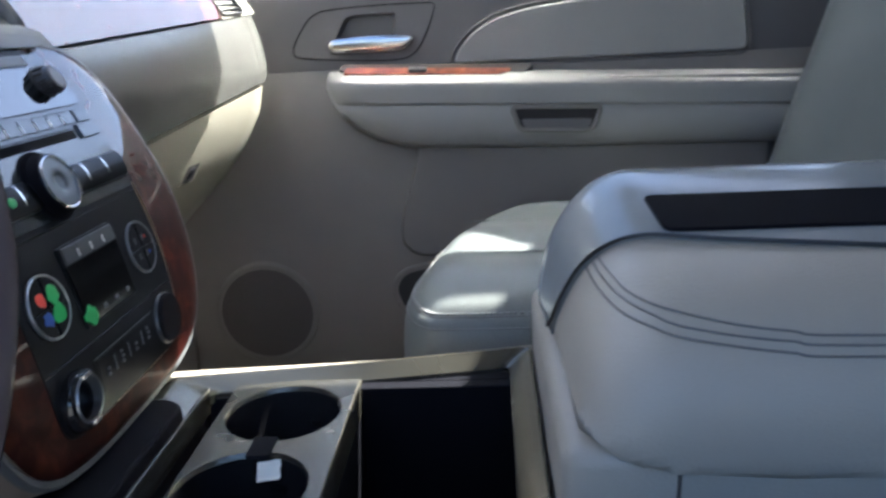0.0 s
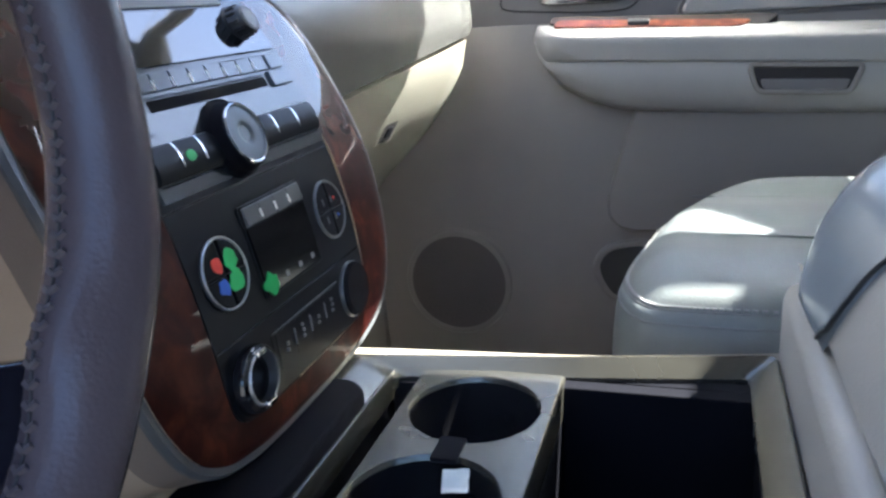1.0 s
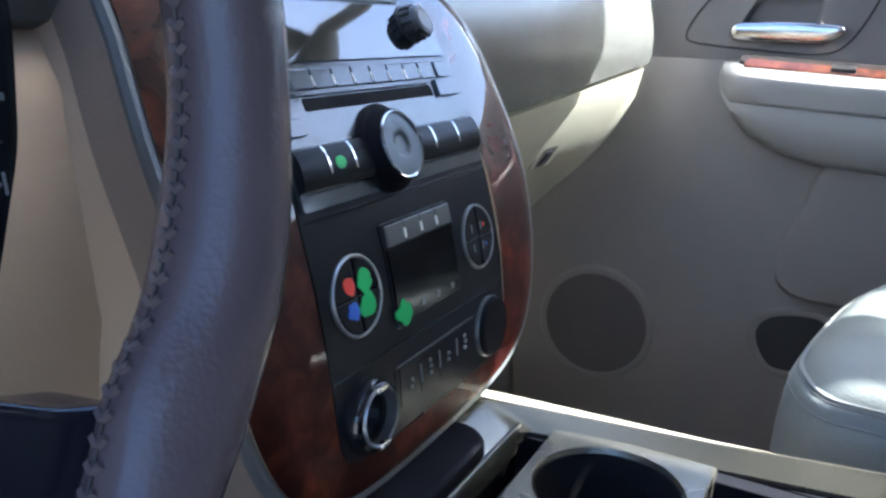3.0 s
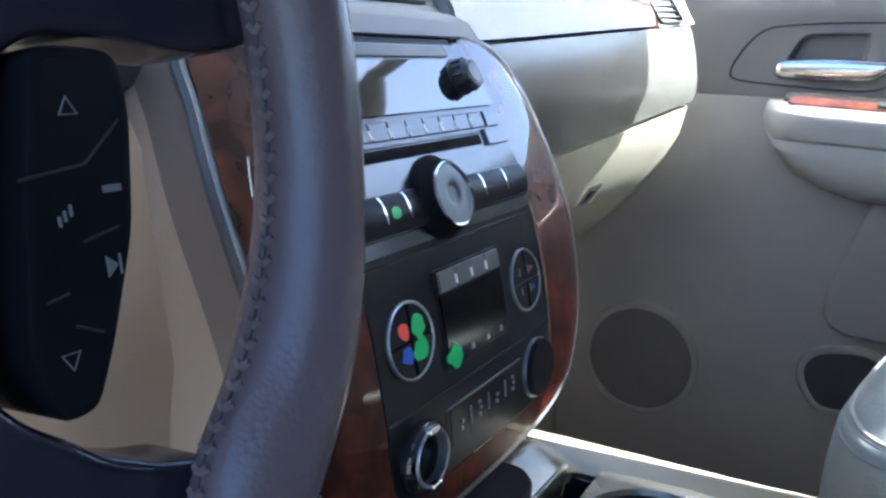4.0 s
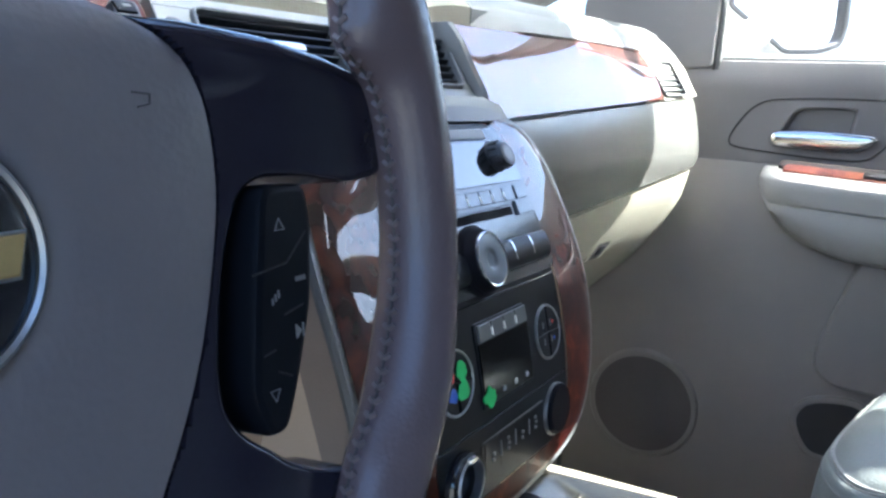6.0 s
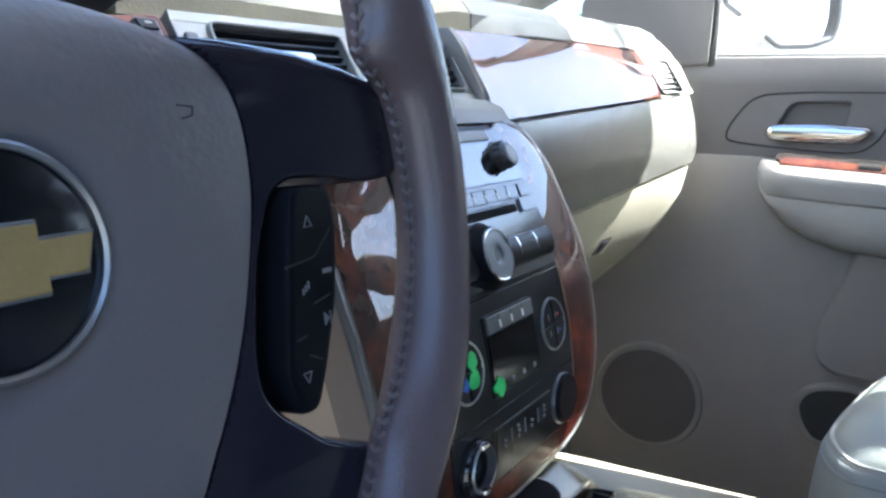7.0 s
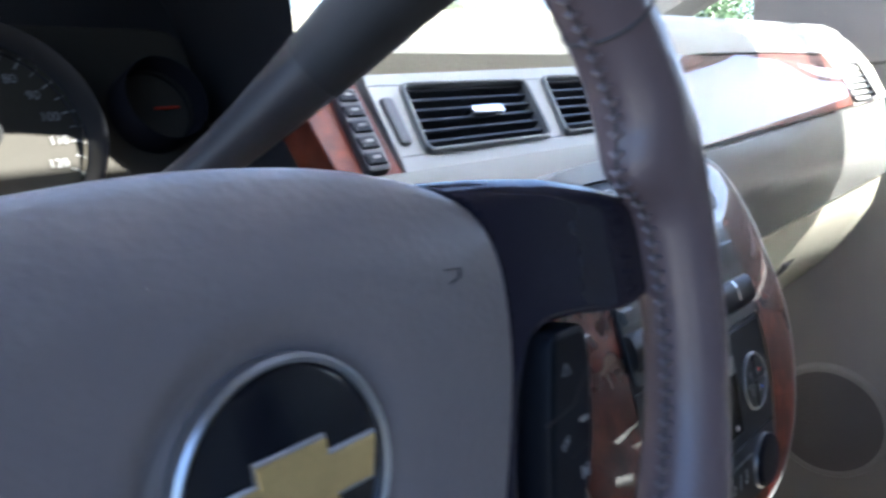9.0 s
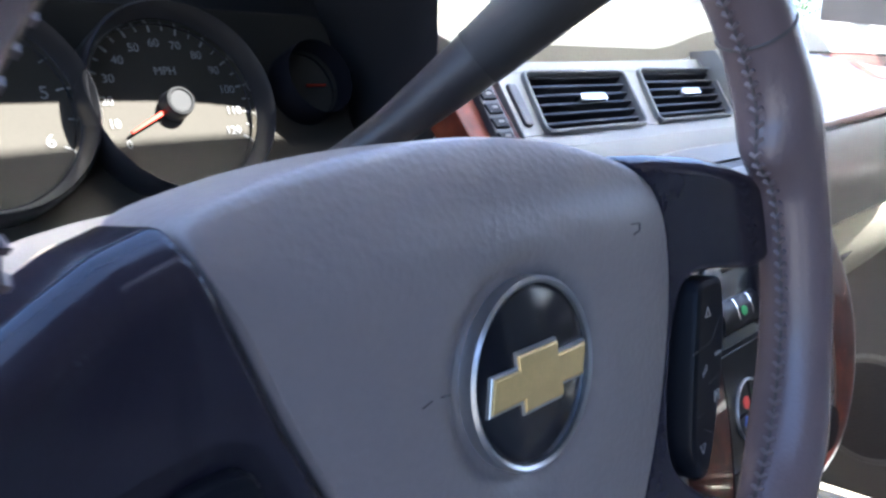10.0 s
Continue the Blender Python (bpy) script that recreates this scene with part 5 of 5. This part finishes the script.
for i in range(180):
    a = 2 * math.pi * (i + 0.5) / 180
    for s in (1, -1):
        pts = []
        for k, da in ((0, 0.0), (1, 0.012)):
            b = math.pi + 0.06 + (0.15 if k else 0.0) * s
            g = r * GRIP(math.degrees(a + da)) + 0.0002
            rr = RA(a + da) + g * math.cos(b) - FLARE(math.degrees(a + da))
            pts.append(WHEEL(rr * math.cos(a + da), rr * math.sin(a + da), g * 1.06 * math.sin(b)))
        st.append((pts[0], pts[1]))
bm = bmesh.new()
for p, q in st:
    t = (q - p).normalized()
    s1 = t.cross(Vector((0.3, 0.9, 0.2))).normalized() * 0.0012
    s2 = t.cross(s1).normalized() * 0.0012
    a = [bm.verts.new(p + s) for s in (s1, s2, -s1, -s2)]
    b = [bm.verts.new(q + s) for s in (s1, s2, -s1, -s2)]
    for k in range(4):
        bm.faces.new((a[k], a[(k + 1) % 4], b[(k + 1) % 4], b[k]))
    bm.faces.new(a)
    bm.faces.new(b[::-1])
tagged(part("stitching", bm, THREAD, rim, "row of leather stitches on the rim"), kind="stuff")
bgroove = math.pi + 0.06
seam_line = []
for a in np.linspace(0, 2 * math.pi, 161):
    g = r * GRIP(math.degrees(a))
    rr = RA(a) + g * math.cos(bgroove) - FLARE(math.degrees(a))
    seam_line.append(WHEEL(rr * math.cos(a), rr * math.sin(a), g * 1.06 * math.sin(bgroove)))
part("stitch_seam", tube(seam_line, 0.0006, 6, False), RIM_DARK, rim, "dark seam of the wrap")
for deg in (37, 143, -62, -118):
    a = math.radians(deg)
    g = r * GRIP(deg) * 0.985
    path = [WHEEL((RA(a) + g * math.cos(b)) * math.cos(a), (RA(a) + g * math.cos(b)) * math.sin(a), g * 1.07 * math.sin(b)) for b in np.linspace(0, 2 * math.pi, 33)]
    part("wrap_seam", tube(path, 0.0009, 6, False), RIM_DARK, rim, "cross seam of the wrap")
# airbag cover, domed
ab = smooth_loop([(0, -0.118), (0.045, -0.110), (0.066, -0.084), (0.084, -0.050), (0.0955, -0.014), (0.100, 0.012), (0.098, 0.038), (0.086, 0.059), (0.048, 0.073), (0, 0.0785),
                  (-0.045, 0.0775), (-0.088, 0.072), (-0.116, 0.062), (-0.107, 0.036), (-0.097, 0.009), (-0.085, -0.018), (-0.069, -0.052), (-0.053, -0.088), (-0.034, -0.112)], 5)
bm = bmesh.new()
drop = lambda v: -0.020 * max(0.0, (v - 0.035) / 0.045) ** 2
rings = [[WHEEL(u, v, -0.075) for u, v in ab], [WHEEL(u, v, -0.0225 + drop(v)) for u, v in ab]]
def cover(u, v, k):
    uu, vv = u * k, -0.004 + (v + 0.004) * k
    return uu, vv, -0.0184 - 0.0004 * k ** 2 - 0.0008 * k ** 12 + drop(vv)


for k in (0.985, 0.95, 0.9, 0.82, 0.74, 0.66):
    rings.append([WHEEL(*cover(u, v, k)) for u, v in ab])
for t in (0.2, 0.4, 0.6, 0.8, 1.0):
    ring = []
    for u, v in ab:
        a = math.atan2(v + 0.004, u)
        p, q = Vector(cover(u, v, 0.66)), Vector((0.047 * math.cos(a), -0.004 + 0.047 * math.sin(a), -0.0193))
        ring.append(WHEEL(*(p + (q - p) * t)))
    rings.append(ring)
for rad, h in ((0.044, -0.0195), (0.041, -0.0204), (0.038, -0.0222), (0.036, -0.0236), (0.033, -0.0240)):
    rings.append([WHEEL(rad * math.cos(a), -0.004 + rad * math.sin(a), h) for a in [math.atan2(v + 0.004, u) for u, v in ab]])
loft(bm, rings, cap=(True, True))
bag = part("airbag_cover", bm, AIRBAG, wheel, "grained grey airbag cover", angle=50)
EMB = Frame(WHEEL(0.002, -0.004, -0.0195), (0, 1, 0), (-math.sin(TILT), 0, math.cos(TILT)))
emb = part("emblem_disc", turned(EMB, 0, 0, [(0.0325, -0.006), (0.0322, -0.001), (0.029, 0.0002), (0.0, 0.0012)], 56), EMBLEM_BLACK, bag, "glossy black emblem disc")
part("emblem_ring", turned(EMB, 0, 0, [(0.0340, -0.005), (0.0340, 0.0008), (0.0328, 0.0018), (0.0315, 0.0010), (0.0314, -0.003)], 56), DIAL_RING, bag, "chrome emblem ring")
bow = [(-0.0275, -0.0075), (-0.0095, -0.0075), (-0.0095, -0.0120), (0.0125, -0.0120), (0.0125, -0.0075), (0.0255, -0.0075), (0.0285, 0.0055), (0.0110, 0.0055), (0.0110, 0.0105), (-0.0115, 0.0105), (-0.0115, 0.0055), (-0.0245, 0.0055)]
EB = EMB
part("emblem_edge", plate(EB, bow, 0.0, 0.0020, 0.0004, 1), DIAL_RING, emb, "bright edge of the cross-shaped badge", angle=20)
part("emblem_badge", plate(EB, inset(bow, 0.0011), 0.001, 0.0029, 0.0010, 2), GOLD, emb, "gold cross-shaped badge", angle=20)
# scuffs on the cover
for u, v, lst in ((0.072, 0.036, ((-0.003, 0.0025, 0.0035, 0.002), (-0.0015, -0.002, 0.003, -0.001), (0.003, -0.001, 0.0035, 0.002))), (-0.045, 0.0, ((-0.008, 0.001, -0.004, 0.002), (0.0, 0.002, 0.004, 0.0015)))):
    for a, b, c, d in lst:
        k = 0.72
        h0 = -0.0184
        part("scuff", tube([WHEEL(u + a, v + b, h0), WHEEL(u + c, v + d, h0)], 0.00032, 5), SCUFF, bag, "small dark scuff")
# spokes
spk = [(0.060, 0.0665), (0.100, 0.064), (0.130, 0.0605), (0.155, 0.0550), (0.180, 0.047), (0.190, 0.036), (0.190, 0.020), (0.178, 0.006), (0.160, 0.004), (0.135, 0.0085), (0.117, 0.0095), (0.108, 0.004), (0.100, -0.015), (0.0945, -0.036), (0.0905, -0.057), (0.0905, -0.070), (0.096, -0.0795), (0.1055, -0.0875), (0.1115, -0.0935), (0.127, -0.1025), (0.146, -0.108), (0.146, -0.122),
       (0.118, -0.140), (0.087, -0.129), (0.064, -0.113), (0.050, -0.103), (0.05, -0.02), (0.052, 0.05)]
nrm = WHEEL(0, 0, 1) - WHEEL(0, 0, 0)


def spoke_height(u, v):
    """Height of a spoke's face over the wheel's plane: it climbs from the cover's edge and falls back to its upper edge."""
    side = sorted((q, abs(p)) for p, q in ab if p * u > 0)
    edge = float(np.interp(v, [p[0] for p in side], [p[1] for p in side]))
    edge = max(edge, 0.056) if v < -0.080 else edge
    u = abs(u)
    k = min(1.0, max(0.0, (u - edge) / 0.09))
    rest = -0.0200 if u > edge else -0.027
    d = float(np.interp(u, [0.060, 0.100, 0.130, 0.155, 0.180, 0.190], [0.0665, 0.064, 0.0605, 0.0550, 0.047, 0.036])) - v
    return rest + 0.5 * drop(v) * (1 - k) ** 2 + 0.0125 * math.sin(k * math.pi / 2) - 90.0 * max(0.0, 0.010 - d) ** 2


# the left spoke lies along the cover with a thin groove between
spk_left = [(0.1185, 0.0650), (0.1345, 0.0604), (0.149, 0.053), (0.160, 0.0465), (0.178, 0.034)] + spk[5:23] + [(0.087, -0.129), (0.064, -0.113), (0.052, -0.103), (0.0565, -0.088), (0.071, -0.052), (0.087, -0.018), (0.099, 0.009), (0.109, 0.036)]


def spoke_height_left(u, v):
    u = abs(u)
    d = float(np.interp(u, [0.1185, 0.1345, 0.149, 0.160, 0.178], [0.0650, 0.0604, 0.053, 0.0465, 0.034])) - v
    return -0.0195 + 0.006 * min(1.0, max(0.0, (u - 0.12) / 0.05)) - 40.0 * max(0.0, 0.018 - d) ** 2


for s, line, height in ((1, spk, spoke_height), (-1, spk_left, spoke_height_left)):
    o = rounded([(u * s, v) for u, v in line], 0.006 if s > 0 else 0.003, 3)
    bm = plate(WHEEL, o, -0.030, 0.0, 0.0034, 4)
    top_face = max(bm.faces, key=lambda f: f.calc_center_median().dot(nrm) + (10 if len(f.verts) > 20 else 0))
    bmesh.ops.triangulate(bm, faces=[top_face])
    for k in range(7):
        long_edges = [e for e in bm.edges if e.calc_length() > 0.0024 and min(abs((v.co - WHEEL(0, 0, 0)).dot(nrm)) for v in e.verts) < 0.001]
        bmesh.ops.subdivide_edges(bm, edges=long_edges, cuts=1)
        bmesh.ops.triangulate(bm, faces=[f for f in bm.faces if len(f.verts) > 3 and abs((f.calc_center_median() - WHEEL(0, 0, 0)).dot(nrm)) < 0.001])
    for w in bm.verts:
        d = w.co - WHEEL(0, 0, 0)
        w.co += nrm * height(d.y, d.dot(WHEEL(0, 1, 0) - WHEEL(0, 0, 0)))
    part("spoke", bm, SPOKE, wheel, "glossy dark spoke with a loop", angle=60)
for s in (1, -1):
    po = [(0.1125, 0.007), (0.136, 0.006), (0.1375, -0.010), (0.1325, -0.040), (0.1215, -0.068), (0.114, -0.083), (0.104, -0.083), (0.0985, -0.066), (0.1045, -0.030)]
    po = rounded([(u * s, v) for u, v in po], 0.006, 3)
    pad = part("switch_pad", plate(WHEEL, po, -0.045, -0.0125, 0.003), SATIN, wheel, "black thumb switch pad")
    for cut in ((0.104, -0.024, 0.121, -0.022), (0.121, -0.022, 0.1325, -0.012), (0.117, -0.0405, 0.1275, -0.0385), (0.105, -0.053, 0.111, -0.052), (0.111, -0.060, 0.118, -0.0635)):
        part("gap", tube([WHEEL(cut[0] * s, cut[1], -0.0127), WHEEL(cut[2] * s, cut[3], -0.0127)], 0.0005, 5), RUBBER, pad)
    tri = lambda u, v, k: [(u - 0.0026, v - 0.002 * k), (u + 0.0026, v - 0.002 * k), (u, v + 0.0026 * k)]
    for u, v, k in ((0.119, -0.008, 1), (0.1085, -0.068, -1)):
        t3 = [(a * s, b) for a, b in tri(u, v, k)]
        area = sum(a[0] * b[1] - b[0] * a[1] for a, b in zip(t3, t3[1:] + t3[:1]))
        t3 = t3 if area > 0 else t3[::-1]
        part("arrow_mark", ring_band(WHEEL, t3, inset(t3, 0.0006), -0.0127, -0.0121, 0.0001), DIM, pad, "pale arrow outline", smooth=False)
    if s == 1:
        for du in (0.0015,):
            part("next_mark", plate(WHEEL, [(0.1205 + du, -0.0505), (0.1237 + du, -0.0478), (0.1205 + du, -0.0451)], -0.0127, -0.0120, 0.0001, 1), DIM, pad, "pale skip mark", smooth=False)
        part("next_mark", plate(WHEEL, [(0.1256, -0.0504), (0.1262, -0.0504), (0.1262, -0.0452), (0.1256, -0.0452)], -0.0127, -0.0120, 0.0001, 1), DIM, pad, smooth=False)
        part("word_bar", plate(WHEEL, rect(0.1245, 0.1298, -0.0296, -0.0278, 0.0003), -0.0127, -0.0121, 0.0001), DIM, pad, smooth=False)
        for k in range(3):
            part("voice_mark", plate(WHEEL, rect(0.1115 + 0.0016 * k, 0.1123 + 0.0016 * k, -0.0360 + 0.001 * k, -0.0335 + 0.0012 * k, 0.0002), -0.0127, -0.0121, 0.0001), DIM, pad, smooth=False)
part("column", tube([WHEEL(0, -0.01, -0.05), WHEEL(0, -0.02, -0.12), WHEEL(0, -0.03, -0.30)], [0.06, 0.075, 0.085], 24), BLACK, wheel, "black column shroud")
cover_rows = []
for x, top, half_w in ((-0.20, 0.730, 0.150), (-0.14, 0.728, 0.140), (-0.06, 0.716, 0.105), (0.0, 0.702, 0.085), (0.02, 0.680, 0.070)):
    cover_rows.append([(x, -0.457 + half_w * math.cos(a), 0.63 + (top - 0.63) * math.sin(a) ** 0.6) for a in np.linspace(0.0, math.pi, 21)])
part("column_cover", sheet(cover_rows, 0.004, (0, 0, -1)), COLUMN, dash, "grey moulded cover over the column")
shifter = thing("gear_lever", (-0.13, -0.35, 0.76), "long dark column gear lever", "gear lever")
lever_line = smooth_line([(-0.17, -0.368, 0.742), (-0.14, -0.340, 0.768), (-0.10, -0.314, 0.806), (-0.06, -0.286, 0.848), (-0.03, -0.256, 0.885), (-0.01, -0.222, 0.925)], 5)
lever_r = [0.008, 0.009, 0.0098, 0.0106, 0.0114, 0.0122] + [0.013 + 0.0009 * k for k in range(20)]
part("stem", tube(lever_line[:12], lever_r[:12], 16), LEVER, shifter, "dark tapered stem")
part("grip", tube(lever_line[11:], [x + 0.0006 for x in lever_r[11:]], 16), RUBBER, shifter, "thick dark grip")
part("collar", tube([lever_line[0] + Vector((-0.01, -0.01, -0.01)), lever_line[0], lever_line[1]], [0.020, 0.016, 0.011], 16), BLACK, shifter, "black collar at the column")

stalk = thing("indicator_stalk", (-0.05, -0.565, 0.735), "black indicator stalk with a tan collar on the column", "stalk")
part("stem", tube(smooth_line([(-0.075, -0.545, 0.728), (-0.052, -0.566, 0.738), (-0.03, -0.596, 0.738), (-0.01, -0.64, 0.735), (0.0, -0.70, 0.735)], 4), 0.0085, 12), LEVER, stalk, "black stem")
part("collar", tube([(-0.070, -0.550, 0.730), (-0.056, -0.562, 0.7365), (-0.048, -0.570, 0.7385)], [0.016, 0.0145, 0.0115], 20), KNEE, stalk, "tan collar")

# ---- instrument cluster ----
cluster = thing("instrument_cluster", (-0.28, -0.457, 0.70), "instrument cluster with round gauges under a dark hood", "instrument cluster")
GT = 0.40
GF = Frame((-0.285, -0.457, 0.779), (0, 1, 0), (-math.sin(GT), 0, math.cos(GT)))
part("back_plate", plate(GF, rect(-0.205, 0.215, -0.085, 0.075, 0.02), -0.02, -0.004, 0.003), FACE, cluster, "grey cluster plate")
for u, rad, kind in ((-0.064, 0.0585, "rev"), (0.060, 0.0585, "speed"), (0.172, 0.026, "small"), (-0.172, 0.026, "small")):
    vv = 0.0 if rad > 0.05 else 0.012
    dial = part("gauge", turned(GF, u, vv, [(rad * 1.14, -0.004), (rad * 1.14, 0.020), (rad * 1.10, 0.024), (rad * 1.05, 0.018), (rad * 1.02, 0.006), (rad * 0.99, 0.001)], 64), BLACK if rad > 0.05 else MATTE, cluster, "deep black gauge tube")
    part("gauge_ring", turned(GF, u, vv, [(rad * 1.03, 0.0), (rad * 1.03, 0.006), (rad * 1.0, 0.0075), (rad * 0.985, 0.003)], 64), CHROME, dial, "bright inner ring")
    part("gauge_face", plate(GF, circle(u, vv, rad * 0.99, 64), -0.003, 0.0005, 0.0003, 1), FACE, dial, "grey gauge face")
    if rad > 0.05:
        nums = {"speed": ["0", "10", "20", "30", "40", "50", "60", "70", "80", "90", "100", "110", "120"], "rev": ["0", "1", "2", "3", "4", "5", "6"]}[kind]
        a0, a1 = math.radians(214), math.radians(-26)
        m = len(nums) - 1
        for k, txt in enumerate(nums):
            a = a0 + (a1 - a0) * k / m
            words(txt, GF, u + rad * 0.76 * math.cos(a), rad * 0.76 * math.sin(a), 0.0012, 0.0082 if kind == "speed" else 0.0115, NUMERAL, dial, "number")
            for j, (ln, wd2) in enumerate(((0.08, 0.0006), (0.055, 0.0004))):
                aa = a + (a1 - a0) / m * 0.5 * j
                if k == m and j:
                    continue
                c, s = math.cos(aa), math.sin(aa)
                q0, q1 = rad * 0.975, rad * (0.975 - ln)
                part("tick", plate(GF, [(u + q1 * c + s * wd2, q1 * s - c * wd2), (u + q0 * c + s * wd2, q0 * s - c * wd2), (u + q0 * c - s * wd2, q0 * s + c * wd2), (u + q1 * c - s * wd2, q1 * s + c * wd2)], 0.0003, 0.0012, 0.0001, 1), NUMERAL, dial, smooth=False)
        if kind == "speed":
            words("MPH", GF, u, rad * 0.42, 0.0012, 0.008, NUMERAL, dial, "lettering")
        aa = a0 - math.radians(8) if kind == "speed" else a0
        aa = math.radians(207)
        c, s = math.cos(aa), math.sin(aa)
        part("needle", plate(GF, [(u - s * 0.0018 - 0.0 * c, 0.0018 * c), (u + s * 0.0018, -0.0018 * c), (u + c * rad * 0.68 + s * 0.0009, s * rad * 0.68 - c * 0.0009), (u + c * rad * 0.68 - s * 0.0009, s * rad * 0.68 + c * 0.0009)], 0.004, 0.0058, 0.0004, 1), ORANGE, dial, "red needle", smooth=False)
        part("hub", turned(GF, u, 0, [(0.0105, 0.0), (0.0100, 0.009), (0.0090, 0.0105), (0.0, 0.0108)], 28), BLACK, dial, "needle hub")
        part("hub_cap", turned(GF, u, 0, [(0.0100, 0.0100), (0.0096, 0.0122), (0.0082, 0.0128), (0.0072, 0.0118), (0.0, 0.0120)], 28), HUB, dial, "grey hub cap")
    else:
        part("needle", plate(GF, rect(u, u + rad * 0.7, vv - 0.0008, vv + 0.0008, 0.0004), 0.003, 0.0045, 0.0003), ORANGE, dial, "red needle")
hood_rows = []
for t in np.linspace(0, 1, 7):
    row = []
    for k in range(29):
        a = math.pi * k / 28
        w = 0.233 - 0.010 * t
        h = 0.180 + 0.020 * t
        c, s = math.cos(a), math.sin(a)
        row.append((-0.33 + 0.160 * t - 0.03 * (1 - s), -0.457 - w * math.copysign(abs(c) ** 0.45, c), 0.725 + h * s ** 0.45))
    hood_rows.append(row)
bm = bmesh.new()
loft(bm, hood_rows, closed=False)
bmesh.ops.solidify(bm, geom=bm.faces[:], thickness=0.012)
part("hood", bm, BLACK, cluster, "dark arched hood over the gauges", angle=60)
part("hood_back", box((-0.365, -0.715, 0.66), (-0.335, -0.200, 0.90), 0.01), BLACK, cluster)
part("lower_lip", box((-0.30, -0.71, 0.66), (-0.15, -0.20, 0.705), 0.02, 3), BLACK, cluster, "black lip below the gauges")

# ---- outside ----
def parked_car(at, turn, paint, label):
    c = thing("parked_car", at, label, "car", "parked cars")
    m = Matrix.Translation(at) @ Matrix.Rotation(turn, 4, "Z")
    side = [(-2.2, 0.25), (-2.25, 0.6), (-2.1, 0.85), (-1.2, 0.98), (-0.5, 1.42), (0.9, 1.45), (1.7, 1.0), (2.2, 0.92), (2.25, 0.5), (2.15, 0.25)]
    bm = bmesh.new()
    loft(bm, [[m @ Vector((x, y, z if z < 1.0 else z - 0.02 * abs(y))) for x, z in side] for y in (-0.9, -0.8, 0.8, 0.9)], cap=(True, True))
    body = part("body", bm, paint, c, angle=30)
    for y in (-0.905, 0.905):
        f = Frame(m @ Vector((0, y, 0)), m.to_3x3() @ Vector((1, 0, 0)), (0, 0, 1))
        part("side_window", plate(f, rounded([(-0.95, 1.0), (1.35, 1.0), (0.82, 1.36), (-0.45, 1.36)], 0.05), -0.01, 0.01, 0.004), GLOSS, body, "dark side glass")
    for x in (-1.35, 1.35):
        for y in (-0.82, 0.82):
            f = Frame(m @ Vector((x, y, 0.33)), m.to_3x3() @ Vector((1, 0, 0)), (0, 0, 1))
            w = part("wheel", turned(f, 0, 0, [(0.33, -0.11), (0.33, 0.11), (0.30, 0.115), (0.2, 0.10), (0.0, 0.10)], 24), RUBBER, c)
            part("wheel_rim", turned(f, 0, 0, [(0.21, -0.118), (0.20, 0.118), (0.0, 0.118)], 20), SILVER, w)
    return c


SILVER_CAR = mat("silver_car_paint", (0.55, 0.56, 0.58), 0.25, metal=0.3, coat=1.0)
WHITE_CAR = mat("white_car_paint", (0.75, 0.75, 0.74), 0.25, coat=1.0)
RED_CAR = mat("red_car_paint", (0.45, 0.05, 0.04), 0.25, coat=1.0)
parked_car((-3.5, 9.5, -0.62), 0.2, SILVER_CAR, "silver parked car on the sunlit asphalt")
parked_car((1.5, 11.0, -0.62), 0.1, WHITE_CAR, "white parked car on the sunlit asphalt")
parked_car((-9.0, 12.5, -0.62), 0.3, WHITE_CAR, "white parked car on the sunlit asphalt")
parked_car((-14.0, 3.0, -0.62), 1.4, RED_CAR, "red parked car beyond the bonnet")


def tree(at, height, label, seed):
    """A tapered trunk with limbs and a crown of small leaves."""
    rnd = random.Random(seed)
    t = thing("tree", at, label, "tree", "trees beyond the car park")
    o = Vector(at)
    part("trunk", tube([o, o + Vector((0.1, 0, height * 0.25)), o + Vector((0.05, 0.1, height * 0.5)), o + Vector((0.2, 0, height * 0.8))], [0.22, 0.17, 0.12, 0.04], 10), BARK, t)
    tips = []
    for k in range(14):
        a, h = rnd.uniform(0, 6.28), height * rnd.uniform(0.3, 0.7)
        r = height * rnd.uniform(0.2, 0.36)
        s0 = o + Vector((0.08, 0.05, h))
        tip = s0 + Vector((r * math.cos(a), r * math.sin(a), height * rnd.uniform(0.08, 0.3)))
        part("limb", tube([s0, (s0 + tip) / 2 + Vector((0, 0, 0.15)), tip], [0.07, 0.045, 0.015], 6), BARK, t)
        tips += [tip, (s0 + tip) / 2]
    bm = bmesh.new()
    for tip in tips:
        for k in range(110):
            c = tip + Vector((rnd.gauss(0, 0.45), rnd.gauss(0, 0.45), rnd.gauss(0, 0.35)))
            u = Vector((rnd.gauss(0, 1), rnd.gauss(0, 1), rnd.gauss(0, 1))).normalized()
            w = u.orthogonal() * rnd.uniform(0.04, 0.07)
            bm.faces.new([bm.verts.new(c + d) for d in (u * -0.09, w, u * 0.09, -w)])
    me = bpy.data.meshes.new("crown")
    bm.to_mesh(me)
    bm.free()
    me.materials.append(LEAF)
    ob = new("crown", me)
    ob.parent = t
    ob.location = -o
    tagged(ob, "crown of small green leaves", kind="stuff")
    return t


BARK = mat("bark", (0.12, 0.095, 0.075), 0.9, grain=0.6, size=0.03)
LEAF = mat("leaf", (0.06, 0.11, 0.035), 0.6, vary=0.3, blotch=0.6)
tree((-16.0, 38.0, -0.62), 6.0, "leafy green tree beyond the parked cars", 1)
tree((2.5, 42.0, -0.62), 5.5, "leafy green tree beyond the parked cars", 2)
tree((-30.0, 36.0, -0.62), 6.5, "leafy green tree beyond the parked cars", 3)
